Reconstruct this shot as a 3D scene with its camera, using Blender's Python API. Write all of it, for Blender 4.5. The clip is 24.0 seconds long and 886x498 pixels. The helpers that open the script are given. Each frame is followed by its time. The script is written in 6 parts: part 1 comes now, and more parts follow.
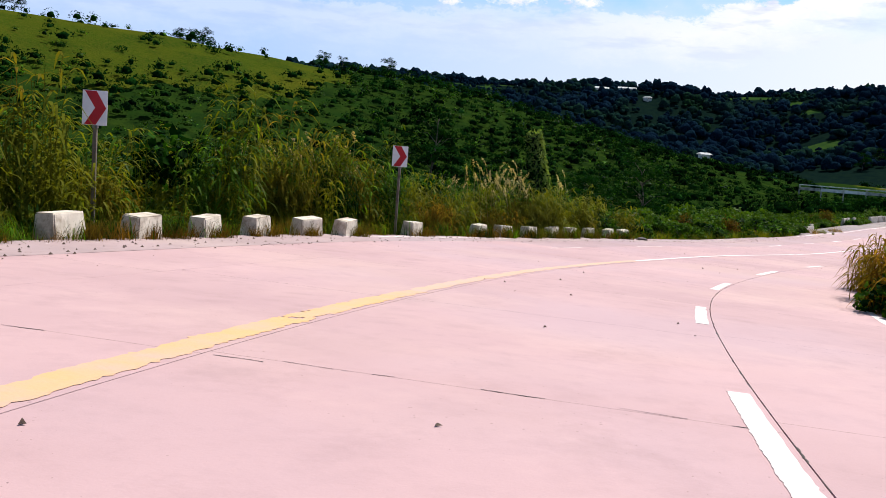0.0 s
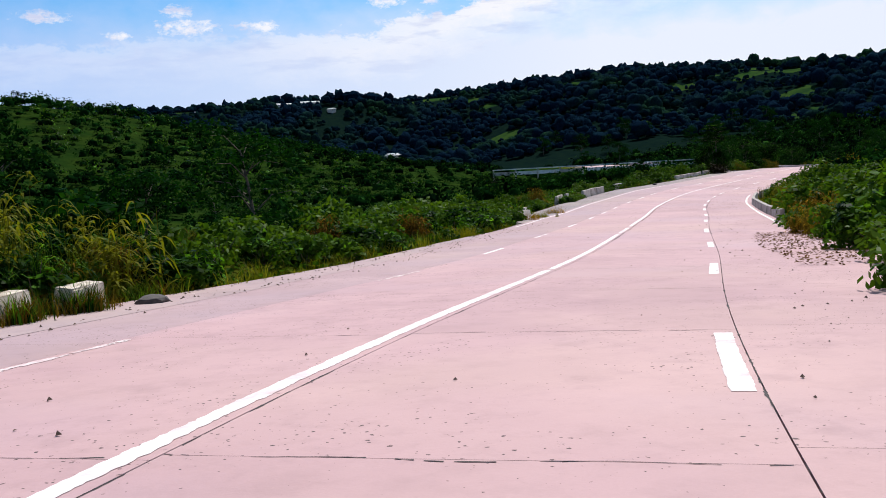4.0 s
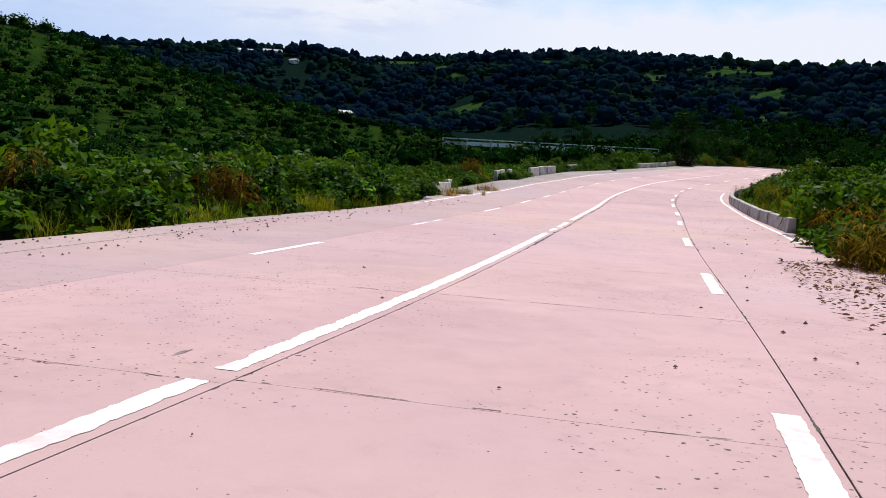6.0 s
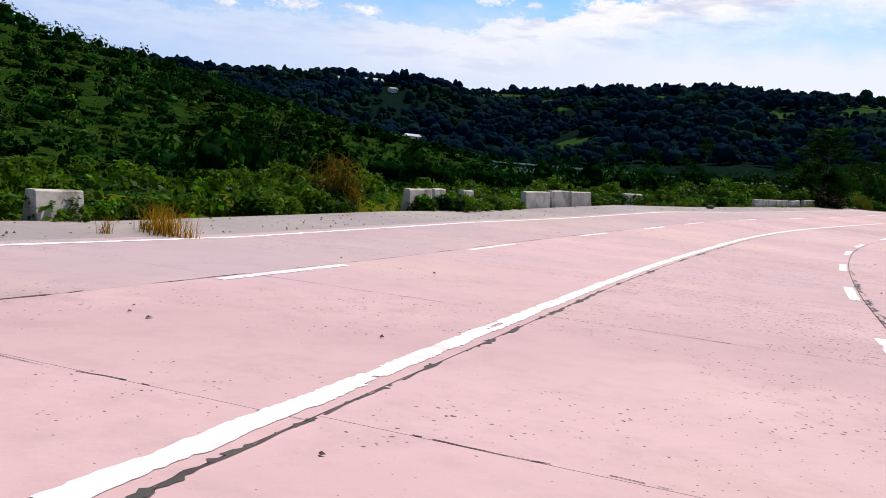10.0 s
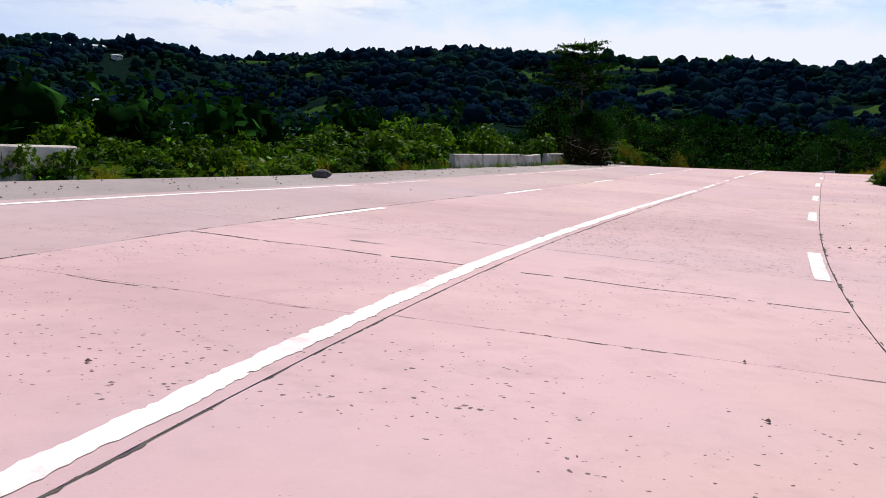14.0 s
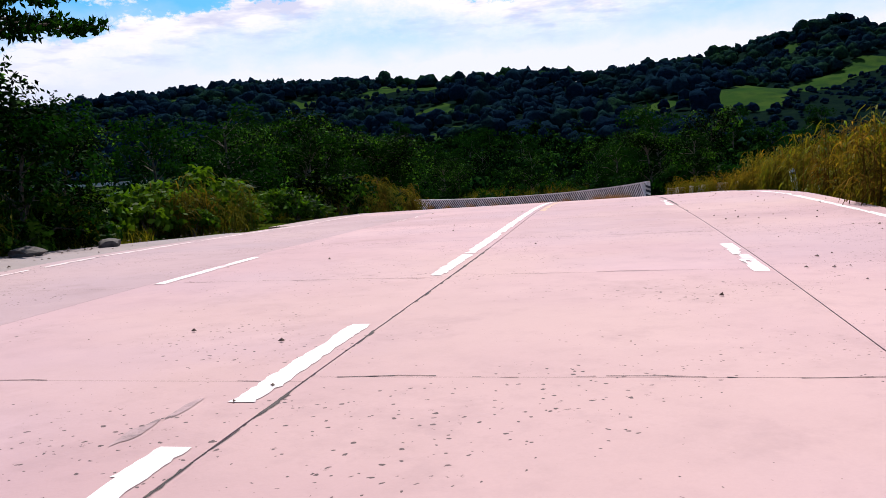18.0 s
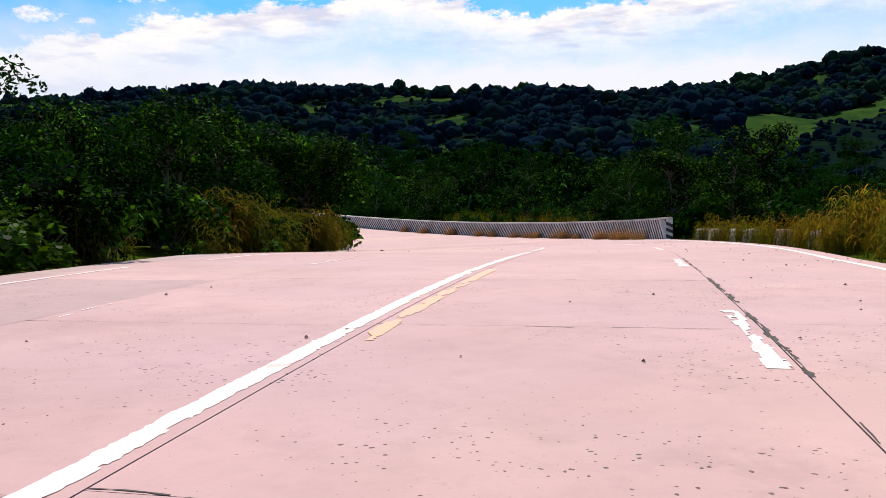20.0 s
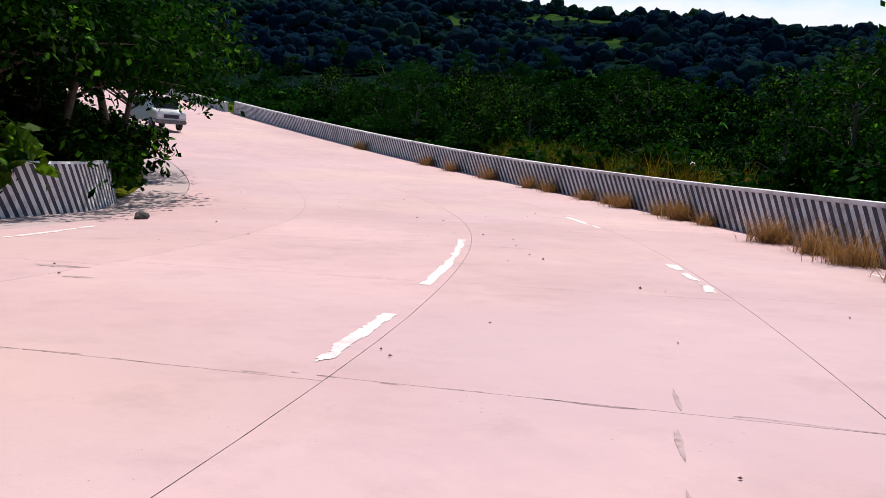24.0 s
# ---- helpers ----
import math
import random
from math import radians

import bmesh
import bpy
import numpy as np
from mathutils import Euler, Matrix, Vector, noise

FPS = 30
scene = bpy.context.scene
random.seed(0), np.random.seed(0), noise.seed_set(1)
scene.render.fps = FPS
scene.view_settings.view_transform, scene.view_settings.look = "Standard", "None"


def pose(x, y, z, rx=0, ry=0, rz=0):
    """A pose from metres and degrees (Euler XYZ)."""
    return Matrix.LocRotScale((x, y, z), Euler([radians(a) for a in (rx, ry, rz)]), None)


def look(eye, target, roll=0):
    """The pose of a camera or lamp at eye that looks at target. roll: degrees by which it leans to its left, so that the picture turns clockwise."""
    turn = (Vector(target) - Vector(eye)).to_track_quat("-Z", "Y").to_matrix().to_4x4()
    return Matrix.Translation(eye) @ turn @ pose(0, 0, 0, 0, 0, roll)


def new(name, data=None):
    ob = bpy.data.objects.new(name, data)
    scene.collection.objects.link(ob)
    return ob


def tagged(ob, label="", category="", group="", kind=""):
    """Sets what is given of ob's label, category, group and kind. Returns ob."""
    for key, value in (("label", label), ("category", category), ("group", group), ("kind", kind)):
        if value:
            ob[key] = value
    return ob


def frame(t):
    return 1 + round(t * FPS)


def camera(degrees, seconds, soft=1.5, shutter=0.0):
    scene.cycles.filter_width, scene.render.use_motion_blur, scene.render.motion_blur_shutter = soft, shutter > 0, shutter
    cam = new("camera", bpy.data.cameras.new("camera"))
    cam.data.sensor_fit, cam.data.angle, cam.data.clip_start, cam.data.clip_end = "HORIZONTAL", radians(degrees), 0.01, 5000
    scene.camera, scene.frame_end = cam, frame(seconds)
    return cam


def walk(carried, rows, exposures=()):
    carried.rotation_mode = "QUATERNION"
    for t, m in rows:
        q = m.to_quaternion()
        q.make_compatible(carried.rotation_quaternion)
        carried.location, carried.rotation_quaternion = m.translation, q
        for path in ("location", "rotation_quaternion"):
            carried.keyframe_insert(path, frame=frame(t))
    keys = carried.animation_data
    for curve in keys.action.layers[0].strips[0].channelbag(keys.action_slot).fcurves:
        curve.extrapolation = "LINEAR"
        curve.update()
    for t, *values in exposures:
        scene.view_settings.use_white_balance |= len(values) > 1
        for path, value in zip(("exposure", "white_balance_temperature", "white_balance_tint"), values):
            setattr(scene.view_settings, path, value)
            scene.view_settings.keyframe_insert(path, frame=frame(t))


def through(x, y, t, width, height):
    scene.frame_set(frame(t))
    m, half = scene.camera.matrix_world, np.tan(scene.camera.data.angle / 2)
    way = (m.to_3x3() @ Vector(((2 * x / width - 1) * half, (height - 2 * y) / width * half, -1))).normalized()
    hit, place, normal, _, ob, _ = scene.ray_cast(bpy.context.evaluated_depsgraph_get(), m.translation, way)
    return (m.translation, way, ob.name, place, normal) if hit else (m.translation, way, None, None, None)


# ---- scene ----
# ---------------------------------------------------------------- camera and its walk
cam = camera(53.28, 24.0, soft=0.75)
# seconds, x, y, z, pitch, roll, yaw
PATH = (
    (0, 2.135, -0.270, 1.134, -6.42, -4.40, 1.70),
    (0.5, 2.809, 2.865, 0.947, -5.11, -4.51, 1.23),
    (1, 3.538, 6.075, 0.743, -4.45, -1.79, 0.46),
    (1.5, 4.391, 9.440, 0.513, -5.66, -0.81, -1.43),
    (2, 5.372, 12.954, 0.261, -4.26, 0.87, -5.11),
    (2.5, 6.491, 16.460, 0.018, -5.41, 0.62, -8.87),
    (3, 7.810, 19.843, -0.199, -5.80, 2.97, -10.62),
    (3.5, 9.380, 23.221, -0.385, -4.62, 3.80, -16.84),
    (4, 10.863, 26.022, -0.525, -4.81, 3.15, -17.45),
    (4.5, 12.063, 28.261, -0.638, -5.23, 1.72, -18.79),
    (5, 13.382, 30.605, -0.768, -5.64, 0.30, -20.12),
    (5.5, 15.299, 33.706, -0.951, -5.83, -0.35, -20.73),
    (6, 17.658, 37.299, -1.171, -6.82, -3.04, -19.79),
    (6.5, 20.135, 41.128, -1.382, -6.15, -2.90, -20.14),
    (7, 22.722, 45.210, -1.583, -5.37, -1.50, -18.93),
    (7.5, 25.232, 49.249, -1.759, -6.62, 0.33, -19.78),
    (8, 27.672, 53.089, -1.898, -8.20, -0.21, -20.18),
    (8.5, 29.980, 56.645, -2.003, -5.15, -0.64, -20.19),
    (9, 32.343, 60.119, -2.097, -2.82, -0.81, -14.84),
    (9.5, 34.759, 63.682, -2.198, -1.19, -1.94, -11.60),
    (10, 37.234, 67.323, -2.292, -4.90, -4.94, -12.35),
    (10.5, 39.622, 71.151, -2.360, -3.06, 0.04, -15.60),
    (11, 41.972, 74.928, -2.405, -2.74, 2.56, -24.10),
    (11.5, 44.288, 78.653, -2.445, -3.35, 0.09, -30.22),
    (12, 46.598, 81.897, -2.485, -3.07, -0.24, -29.68),
    (12.5, 48.711, 84.706, -2.512, -2.47, -0.97, -28.49),
    (13, 50.909, 87.558, -2.523, -1.87, -1.71, -27.29),
    (13.5, 53.514, 90.884, -2.508, -1.60, -2.04, -26.75),
    (14, 56.660, 94.573, -2.469, -5.75, -2.42, -27.26),
    (14.5, 59.672, 97.974, -2.414, -3.73, 1.41, -30.68),
    (15, 62.924, 101.270, -2.329, -3.52, -0.74, -32.70),
    (15.5, 66.335, 104.513, -2.213, -1.04, 1.28, -34.12),
    (16, 69.809, 107.595, -2.101, -0.51, 0.70, -36.32),
    (16.5, 73.218, 110.430, -2.000, -1.77, 1.15, -37.44),
    (17, 76.580, 113.147, -1.896, -3.11, 1.29, -38.53),
    (17.5, 79.939, 115.822, -1.780, -3.02, 1.24, -39.11),
    (18, 83.392, 118.492, -1.653, -3.83, 3.70, -39.90),
    (18.5, 86.416, 120.838, -1.538, -2.79, 1.42, -39.70),
    (19, 89.422, 123.204, -1.436, -2.81, 1.24, -39.55),
    (19.5, 92.164, 125.329, -1.355, -2.87, 0.85, -39.23),
    (20, 94.823, 127.436, -1.272, -2.93, 0.45, -38.91),
    (20.5, 97.586, 129.716, -1.189, -2.96, 0.28, -38.77),
    (21, 100.428, 132.231, -1.113, -1.68, 1.65, -36.46),
    (21.5, 103.276, 134.639, -1.095, -1.58, 0.64, -38.99),
    (22, 106.050, 136.834, -1.121, -6.12, 2.38, -37.57),
    (22.5, 108.643, 139.076, -1.181, -7.01, 1.43, -31.92),
    (23, 111.326, 141.458, -1.262, -6.54, -3.48, -27.20),
    (23.5, 114.113, 144.162, -1.383, -9.45, -6.74, -25.96),
    (24, 116.869, 146.926, -1.532, -7.98, -4.96, -28.88),
)
walk(cam, [(t, pose(x, y, z, 90 + p, r, w)) for t, x, y, z, p, r, w in PATH],
     exposures=((0, 0.34, 6480, 11.0), (1, 0.34, 6480, 11.4), (2, 0.28, 6300, 11.6), (3, 0.07, 6150, 11.6), (4.5, 0.18, 6300, 11.6), (6, 0.16, 6420, 11.6), (7, 0.15, 6340, 11.6), (8, 0.13, 6260, 12.2), 
                (9, 0.31, 6480, 11.6), (10, 0.20, 6480, 11.6), (11, 0.16, 6480, 11.6), (12.5, 0.17, 6480, 11.6), (14, 0.18, 6480, 11.6), (15, 0.27, 6440, 12.4), (16, 0.17, 6480, 11.6), (17, 0.27, 6480, 12.4), 
                (18, 0.26, 6400, 16.0), (19.5, 0.26, 6640, 13.0), (21, 0.22, 6880, 12.2), (22, 0.28, 6600, 12.0), (24, 0.30, 6500, 11.8)))

# ---------------------------------------------------------------- light
SUN_AZ, SUN_EL = radians(43), radians(57)          # azimuth from +y towards +x
sun = new("sun", bpy.data.lights.new("sun", "SUN"))
sun.data.energy, sun.data.angle, sun.data.color = 5.0, radians(0.53), (1.0, 0.95, 0.87)
toward = Vector((math.sin(SUN_AZ) * math.cos(SUN_EL), math.cos(SUN_AZ) * math.cos(SUN_EL), math.sin(SUN_EL)))
sun.matrix_world = look(toward * 50, (0, 0, 0))


class Nodes:
    """A small helper to write node trees."""

    def __init__(self, tree):
        self.t = tree
        tree.nodes.clear()

    def add(self, kind, inputs=None, **props):
        n = self.t.nodes.new(kind)
        for k, v in props.items():
            setattr(n, k, v)
        for k, v in (inputs or {}).items():
            s = n.inputs[k]
            if isinstance(v, bpy.types.NodeSocket):
                self.t.links.new(v, s)
            else:
                s.default_value = v
        return n

    def math(self, op, a, b=0.0, clamp=False):
        return self.add("ShaderNodeMath", {0: a, 1: b}, operation=op, use_clamp=clamp).outputs[0]

    def noise(self, scale, detail=4, rough=0.55, vec=None, w=None):
        i = {"Scale": scale, "Detail": detail, "Roughness": rough}
        if vec is not None:
            i["Vector"] = vec
        return self.add("ShaderNodeTexNoise", i).outputs[0]

    def ramp(self, fac, *stops):
        n = self.add("ShaderNodeValToRGB", {0: fac})
        e = n.color_ramp.elements
        while len(e) < len(stops):
            e.new(0.5)
        for el, (p, c) in zip(e, stops):
            el.position = p
            el.color = c if len(c) == 4 else (*c, 1)
        return n.outputs[0]

    def mix(self, fac, a, b, mode="MIX"):
        n = self.add("ShaderNodeMix", data_type="RGBA", blend_type=mode)
        for k, v in ((0, fac), (6, a), (7, b)):
            if isinstance(v, bpy.types.NodeSocket):
                self.t.links.new(v, n.inputs[k])
            else:
                n.inputs[k].default_value = (*v, 1) if isinstance(v, tuple) and len(v) == 3 else v
        return n.outputs[2]


world = bpy.data.worlds.new("sky")
scene.world = world
world.use_nodes = True
k = Nodes(world.node_tree)
sky = k.add("ShaderNodeTexSky", sky_type="NISHITA", sun_disc=False, sun_elevation=SUN_EL, sun_rotation=SUN_AZ,
            air_density=1.0, dust_density=1.2, ozone_density=1.6)
coord = k.add("ShaderNodeTexCoord").outputs["Generated"]
sep = k.add("ShaderNodeSeparateXYZ", {0: coord})
east, north, up = sep.outputs
bearing = k.math("MULTIPLY", k.math("ARCTAN2", east, north), 180 / math.pi)
rise = k.math("MULTIPLY", k.math("ARCSINE", up), 180 / math.pi)
dome = k.add("ShaderNodeCombineXYZ", {0: k.math("MULTIPLY", bearing, 0.62), 1: rise, 2: 0.0}).outputs[0]
billow = k.math("SUBTRACT", k.noise(0.55, 6, 0.55, dome), 0.5)
curl = k.math("SUBTRACT", k.noise(1.7, 5, 0.6, dome), 0.5)
fluff = k.math("SUBTRACT", k.noise(4.4, 5, 0.6, dome), 0.5)
# the bank of cumulus over the hills: the height of its top, in degrees, round the horizon
turn = k.math("DIVIDE", k.math("ADD", bearing, 20.0), 100.0)
level = lambda d: ((d - 5.0) / 12.0,) * 3
crest = k.ramp(turn, (0.0, level(8.4)), (0.17, level(9.0)), (0.24, level(9.4)), (0.33, level(9.2)), (0.40, level(11.0)), (0.46, level(12.3)), (0.50, level(12.5)), (0.535, level(13.3)),
               (0.575, level(13.4)), (0.63, level(12.2)), (0.68, level(12.3)), (0.715, level(12.4)), (0.74, level(13.1)), (0.80, level(13.9)), (0.86, level(13.4)), (1.0, level(12.0)))
crest = k.math("ADD", k.math("MULTIPLY", crest, 12.0), 5.0)
under = k.math("SUBTRACT", k.math("ADD", crest, k.math("ADD", k.math("MULTIPLY", billow, 2.6), k.math("ADD", k.math("MULTIPLY", curl, 1.3), k.math("MULTIPLY", fluff, 0.5)))), rise)
heap = k.math("MULTIPLY", under, 3.2, clamp=True)
thin = k.math("SUBTRACT", 1.0, k.math("MULTIPLY", k.math("SUBTRACT", under, 1.1), 0.42, clamp=True))
strong = k.math("MULTIPLY", k.math("SUBTRACT", bearing, 4.0), 0.06, clamp=True)
cover = k.math("MULTIPLY", heap, k.math("MULTIPLY", thin, k.math("ADD", 0.25, k.math("MULTIPLY", strong, 0.75))))
# single puffs above the bank: bearing, height, half width, half height
for b0, r0, w0, h0 in ((12.3, 12.6, 0.95, 0.62), (20.0, 12.9, 2.6, 0.72), (14.6, 11.1, 1.45, 0.46), (20.9, 11.2, 1.1, 0.42), (29.8, 12.95, 0.85, 0.30), (-6.2, 10.35, 1.5, 0.42), (2.0, 9.75, 2.0, 0.50),
                       (6.3, 9.75, 1.6, 0.36), (1.5, 10.7, 1.0, 0.45), (-2.0, 9.3, 0.9, 0.25), (-11.0, 9.9, 1.2, 0.3), (17.3, 10.9, 0.6, 0.25)):
    across = k.math("DIVIDE", k.math("SUBTRACT", bearing, b0), w0)
    over = k.math("DIVIDE", k.math("SUBTRACT", rise, r0), h0)
    ball = k.math("SUBTRACT", 1.0, k.math("ADD", k.math("MULTIPLY", across, across), k.math("MULTIPLY", over, over)))
    ball = k.math("ADD", ball, k.math("ADD", k.math("MULTIPLY", fluff, 3.0), k.math("MULTIPLY", curl, 3.4)))
    cover = k.math("MAXIMUM", cover, k.math("MULTIPLY", k.math("MULTIPLY", ball, 0.85, clamp=True), 0.95))
# scattered cumulus higher up and behind
uv = k.add("ShaderNodeCombineXYZ", {0: east, 1: north, 2: k.math("MULTIPLY", up, 2.3)}).outputs[0]
puffs = k.ramp(k.noise(6.4, 8, 0.54, uv), (0.56, (0, 0, 0)), (0.66, (1, 1, 1)))
cover = k.math("MAXIMUM", cover, k.math("MULTIPLY", puffs, k.math("MULTIPLY", k.math("SUBTRACT", rise, 17.0), 0.25, clamp=True)))
flat = k.add("ShaderNodeCombineXYZ", {0: k.math("MULTIPLY", bearing, 0.30), 1: k.math("MULTIPLY", rise, 1.25), 2: 4.0}).outputs[0]
shade = k.ramp(k.noise(0.9, 4, 0.55, flat), (0.36, (12.8, 13.4, 16.6)), (0.52, (18.6, 18.4, 18.6)))
low = k.math("MULTIPLY", k.math("SUBTRACT", 0.75, up), 2.0, clamp=True)
blue = k.mix(1.0, sky.outputs[0], k.mix(low, (0.8, 1.0, 1.1), (0.66, 1.92, 2.70)), "MULTIPLY")
veil = k.math("MULTIPLY", k.math("SUBTRACT", k.math("ADD", 12.6, k.math("MULTIPLY", billow, 3.0)), rise), 0.22, clamp=True)
pale = k.mix(k.math("MULTIPLY", k.math("SUBTRACT", bearing, -14.0), 0.024, clamp=True), (8.6, 11.6, 17.8), (17.4, 17.5, 18.6))
base = k.mix(k.math("MULTIPLY", veil, 0.93), blue, pale)
clouded = k.mix(cover, base, shade)
out = k.add("ShaderNodeBackground", {"Color": clouded, "Strength": 0.046})
k.t.links.new(out.outputs[0], k.add("ShaderNodeOutputWorld").inputs[0])

# ---------------------------------------------------------------- materials


def material(name):
    m = bpy.data.materials.new(name)
    m.use_nodes = True
    return m, Nodes(m.node_tree)


def finish(m, k, color, rough=0.8, bump=None, depth=0.02, strength=0.5, spec=0.4, metal=0.0):
    i = {"Base Color": color, "Roughness": rough, "Specular IOR Level": spec, "Metallic": metal}
    if bump is not None:
        i["Normal"] = k.add("ShaderNodeBump", {"Height": bump, "Distance": depth, "Strength": strength}).outputs[0]
    b = k.add("ShaderNodeBsdfPrincipled", i)
    k.t.links.new(b.outputs[0], k.add("ShaderNodeOutputMaterial").inputs[0])
    return m


def where(k):
    return k.add("ShaderNodeNewGeometry").outputs["Position"]


def concrete_mat(name, light, dark, pits=0.5, reach=0.27, start=0.40):
    m, k = material(name)
    pos = where(k)
    wide = k.noise(0.22, 4, 0.6, pos)
    fine = k.noise(55.0, 3, 0.7, pos)
    mid = k.noise(2.3, 5, 0.65, pos)
    rand = k.add("ShaderNodeObjectInfo").outputs["Random"]
    c = k.mix(k.ramp(wide, (0.35, (0, 0, 0)), (0.65, (1, 1, 1))), light, dark)
    c = k.mix(k.math("MULTIPLY", k.ramp(mid, (0.5, (0, 0, 0)), (0.75, (1, 1, 1))), 0.35), c, tuple(v * 0.72 for v in dark))
    c = k.mix(k.math("MULTIPLY", rand, 0.22), c, tuple(v * 0.8 for v in dark))
    # broad cream and lavender casts, tyre-polished paths
    c = k.mix(k.math("MULTIPLY", k.ramp(k.noise(0.13, 3, 0.6, pos), (0.48, (0, 0, 0)), (0.66, (1, 1, 1))), 0.55), c, (light[0] * 1.0, light[1] * 1.06, light[2] * 0.93))
    c = k.mix(k.math("MULTIPLY", k.ramp(k.noise(0.17, 3, 0.6, k.add("ShaderNodeVectorMath", {0: pos, 1: (31.0, 17.0, 5.0)}).outputs[0]), (0.50, (0, 0, 0)), (0.68, (1, 1, 1))), 0.6), c,
              (light[0] * 0.86, light[1] * 0.92, light[2] * 0.99))
    blot = k.ramp(k.noise(1.1, 6, 0.7, pos), (0.56, (0, 0, 0)), (0.72, (1, 1, 1)))
    c = k.mix(k.math("MULTIPLY", blot, 0.30), c, tuple(v * 0.66 for v in dark))
    # small dark pits and scabs, gathered in patches
    bent = k.mix(0.07, pos, k.add("ShaderNodeTexNoise", {"Vector": pos, "Scale": 14.0, "Detail": 4.0}).outputs["Color"], "ADD")
    cells = k.add("ShaderNodeTexVoronoi", {"Vector": bent, "Scale": 24.0, "Randomness": 1.0})
    few = k.math("GREATER_THAN", k.add("ShaderNodeSeparateColor", {0: cells.outputs["Color"]}).outputs[0], 0.70)
    patch = k.ramp(k.noise(0.5, 4, 0.65, pos), (start, (reach * 0.25, reach * 0.25, reach * 0.25)), (start + 0.18, (reach, reach, reach)))
    size = k.math("MULTIPLY", patch, k.math("ADD", 0.4, k.add("ShaderNodeSeparateColor", {0: cells.outputs["Color"]}).outputs[1]))
    pit = k.math("MULTIPLY", k.math("MULTIPLY", k.math("SUBTRACT", size, cells.outputs["Distance"]), 16.0, clamp=True), few)
    scab = k.ramp(k.math("ADD", k.noise(13.0, 5, 0.72, pos), k.math("MULTIPLY", patch, 0.30)), (0.73, (0, 0, 0)), (0.77, (1, 1, 1)))
    pit = k.math("MAXIMUM", pit, k.math("MULTIPLY", scab, k.math("MULTIPLY", patch, 2.4, clamp=True)))
    c = k.mix(k.math("MULTIPLY", pit, pits), c, (0.06, 0.042, 0.041))
    mottle = k.ramp(k.noise(3.6, 5, 0.7, pos), (0.50, (0, 0, 0)), (0.70, (1, 1, 1)))
    c = k.mix(k.math("MULTIPLY", mottle, k.math("MULTIPLY", patch, 0.9)), c, tuple(v * 0.62 for v in dark))
    chalk = k.ramp(k.noise(0.75, 4, 0.65, k.add("ShaderNodeVectorMath", {0: pos, 1: (7.0, 43.0, 2.0)}).outputs[0]), (0.56, (0, 0, 0)), (0.72, (1, 1, 1)))
    c = k.mix(k.math("MULTIPLY", chalk, 0.30), c, (light[0] * 1.10, light[1] * 1.14, light[2] * 1.08))
    scar = k.ramp(k.noise(7.0, 6, 0.75, pos), (0.66, (0, 0, 0)), (0.72, (1, 1, 1)))
    c = k.mix(k.math("MULTIPLY", scar, k.math("MULTIPLY", patch, 1.6)), c, (0.20, 0.15, 0.145))
    c = k.mix(k.math("MULTIPLY", fine, 0.16), c, tuple(v * 0.6 for v in dark))
    h = k.math("SUBTRACT", k.math("ADD", k.math("MULTIPLY", fine, 0.3), mid), pit)
    return finish(m, k, c, 0.85, h, 0.012, 0.35, 0.3)


def plain_mat(name, a, b, scale=3.0, rough=0.7, depth=0.01, spec=0.4, metal=0.0, soil=None):
    m, k = material(name)
    pos = where(k)
    n = k.noise(scale, 5, 0.6, pos)
    f = k.noise(scale * 14, 3, 0.6, pos)
    c = k.mix(k.ramp(n, (0.35, (0, 0, 0)), (0.68, (1, 1, 1))), a, b)
    if soil:
        c = k.mix(k.ramp(k.noise(scale * 0.7, 6, 0.7, pos), (0.48, (0, 0, 0)), (0.66, (1, 1, 1))), c, soil)
    return finish(m, k, c, rough, k.math("ADD", n, k.math("MULTIPLY", f, 0.4)), depth, 0.6, spec, metal)


def leaf_mat(name, a, b, c3, through=0.25, rough=0.5, gloss=0.0, lump=0.42, few=2.0, clump=1.5, gap=0.10, edge=0.44):
    """Leaves that vary from leaf to leaf and from plant to plant, and let some light through; lit tufts and shaded gaps
    are painted into the colour.
    """
    m, k = material(name)
    isl = k.add("ShaderNodeNewGeometry")
    obj = k.add("ShaderNodeObjectInfo").outputs["Random"]
    patch = k.noise(lump, 4, 0.65, isl.outputs["Position"])
    # noise paints shade between tufts; gap sets how dark it gets
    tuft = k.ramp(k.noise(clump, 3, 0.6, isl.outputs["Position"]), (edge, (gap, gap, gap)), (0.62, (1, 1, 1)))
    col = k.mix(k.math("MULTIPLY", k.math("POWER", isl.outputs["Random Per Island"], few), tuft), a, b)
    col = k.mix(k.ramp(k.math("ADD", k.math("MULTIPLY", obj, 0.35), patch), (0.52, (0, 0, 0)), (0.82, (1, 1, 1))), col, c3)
    p = k.add("ShaderNodeBsdfPrincipled", {"Base Color": col, "Roughness": rough, "Specular IOR Level": gloss})
    t = k.add("ShaderNodeBsdfTranslucent", {"Color": k.mix(1.0, col, (2.0, 1.9, 0.6), "MULTIPLY")})
    s = k.add("ShaderNodeMixShader", {0: through, 1: p.outputs[0], 2: t.outputs[0]})
    k.t.links.new(s.outputs[0], k.add("ShaderNodeOutputMaterial").inputs[0])
    return m


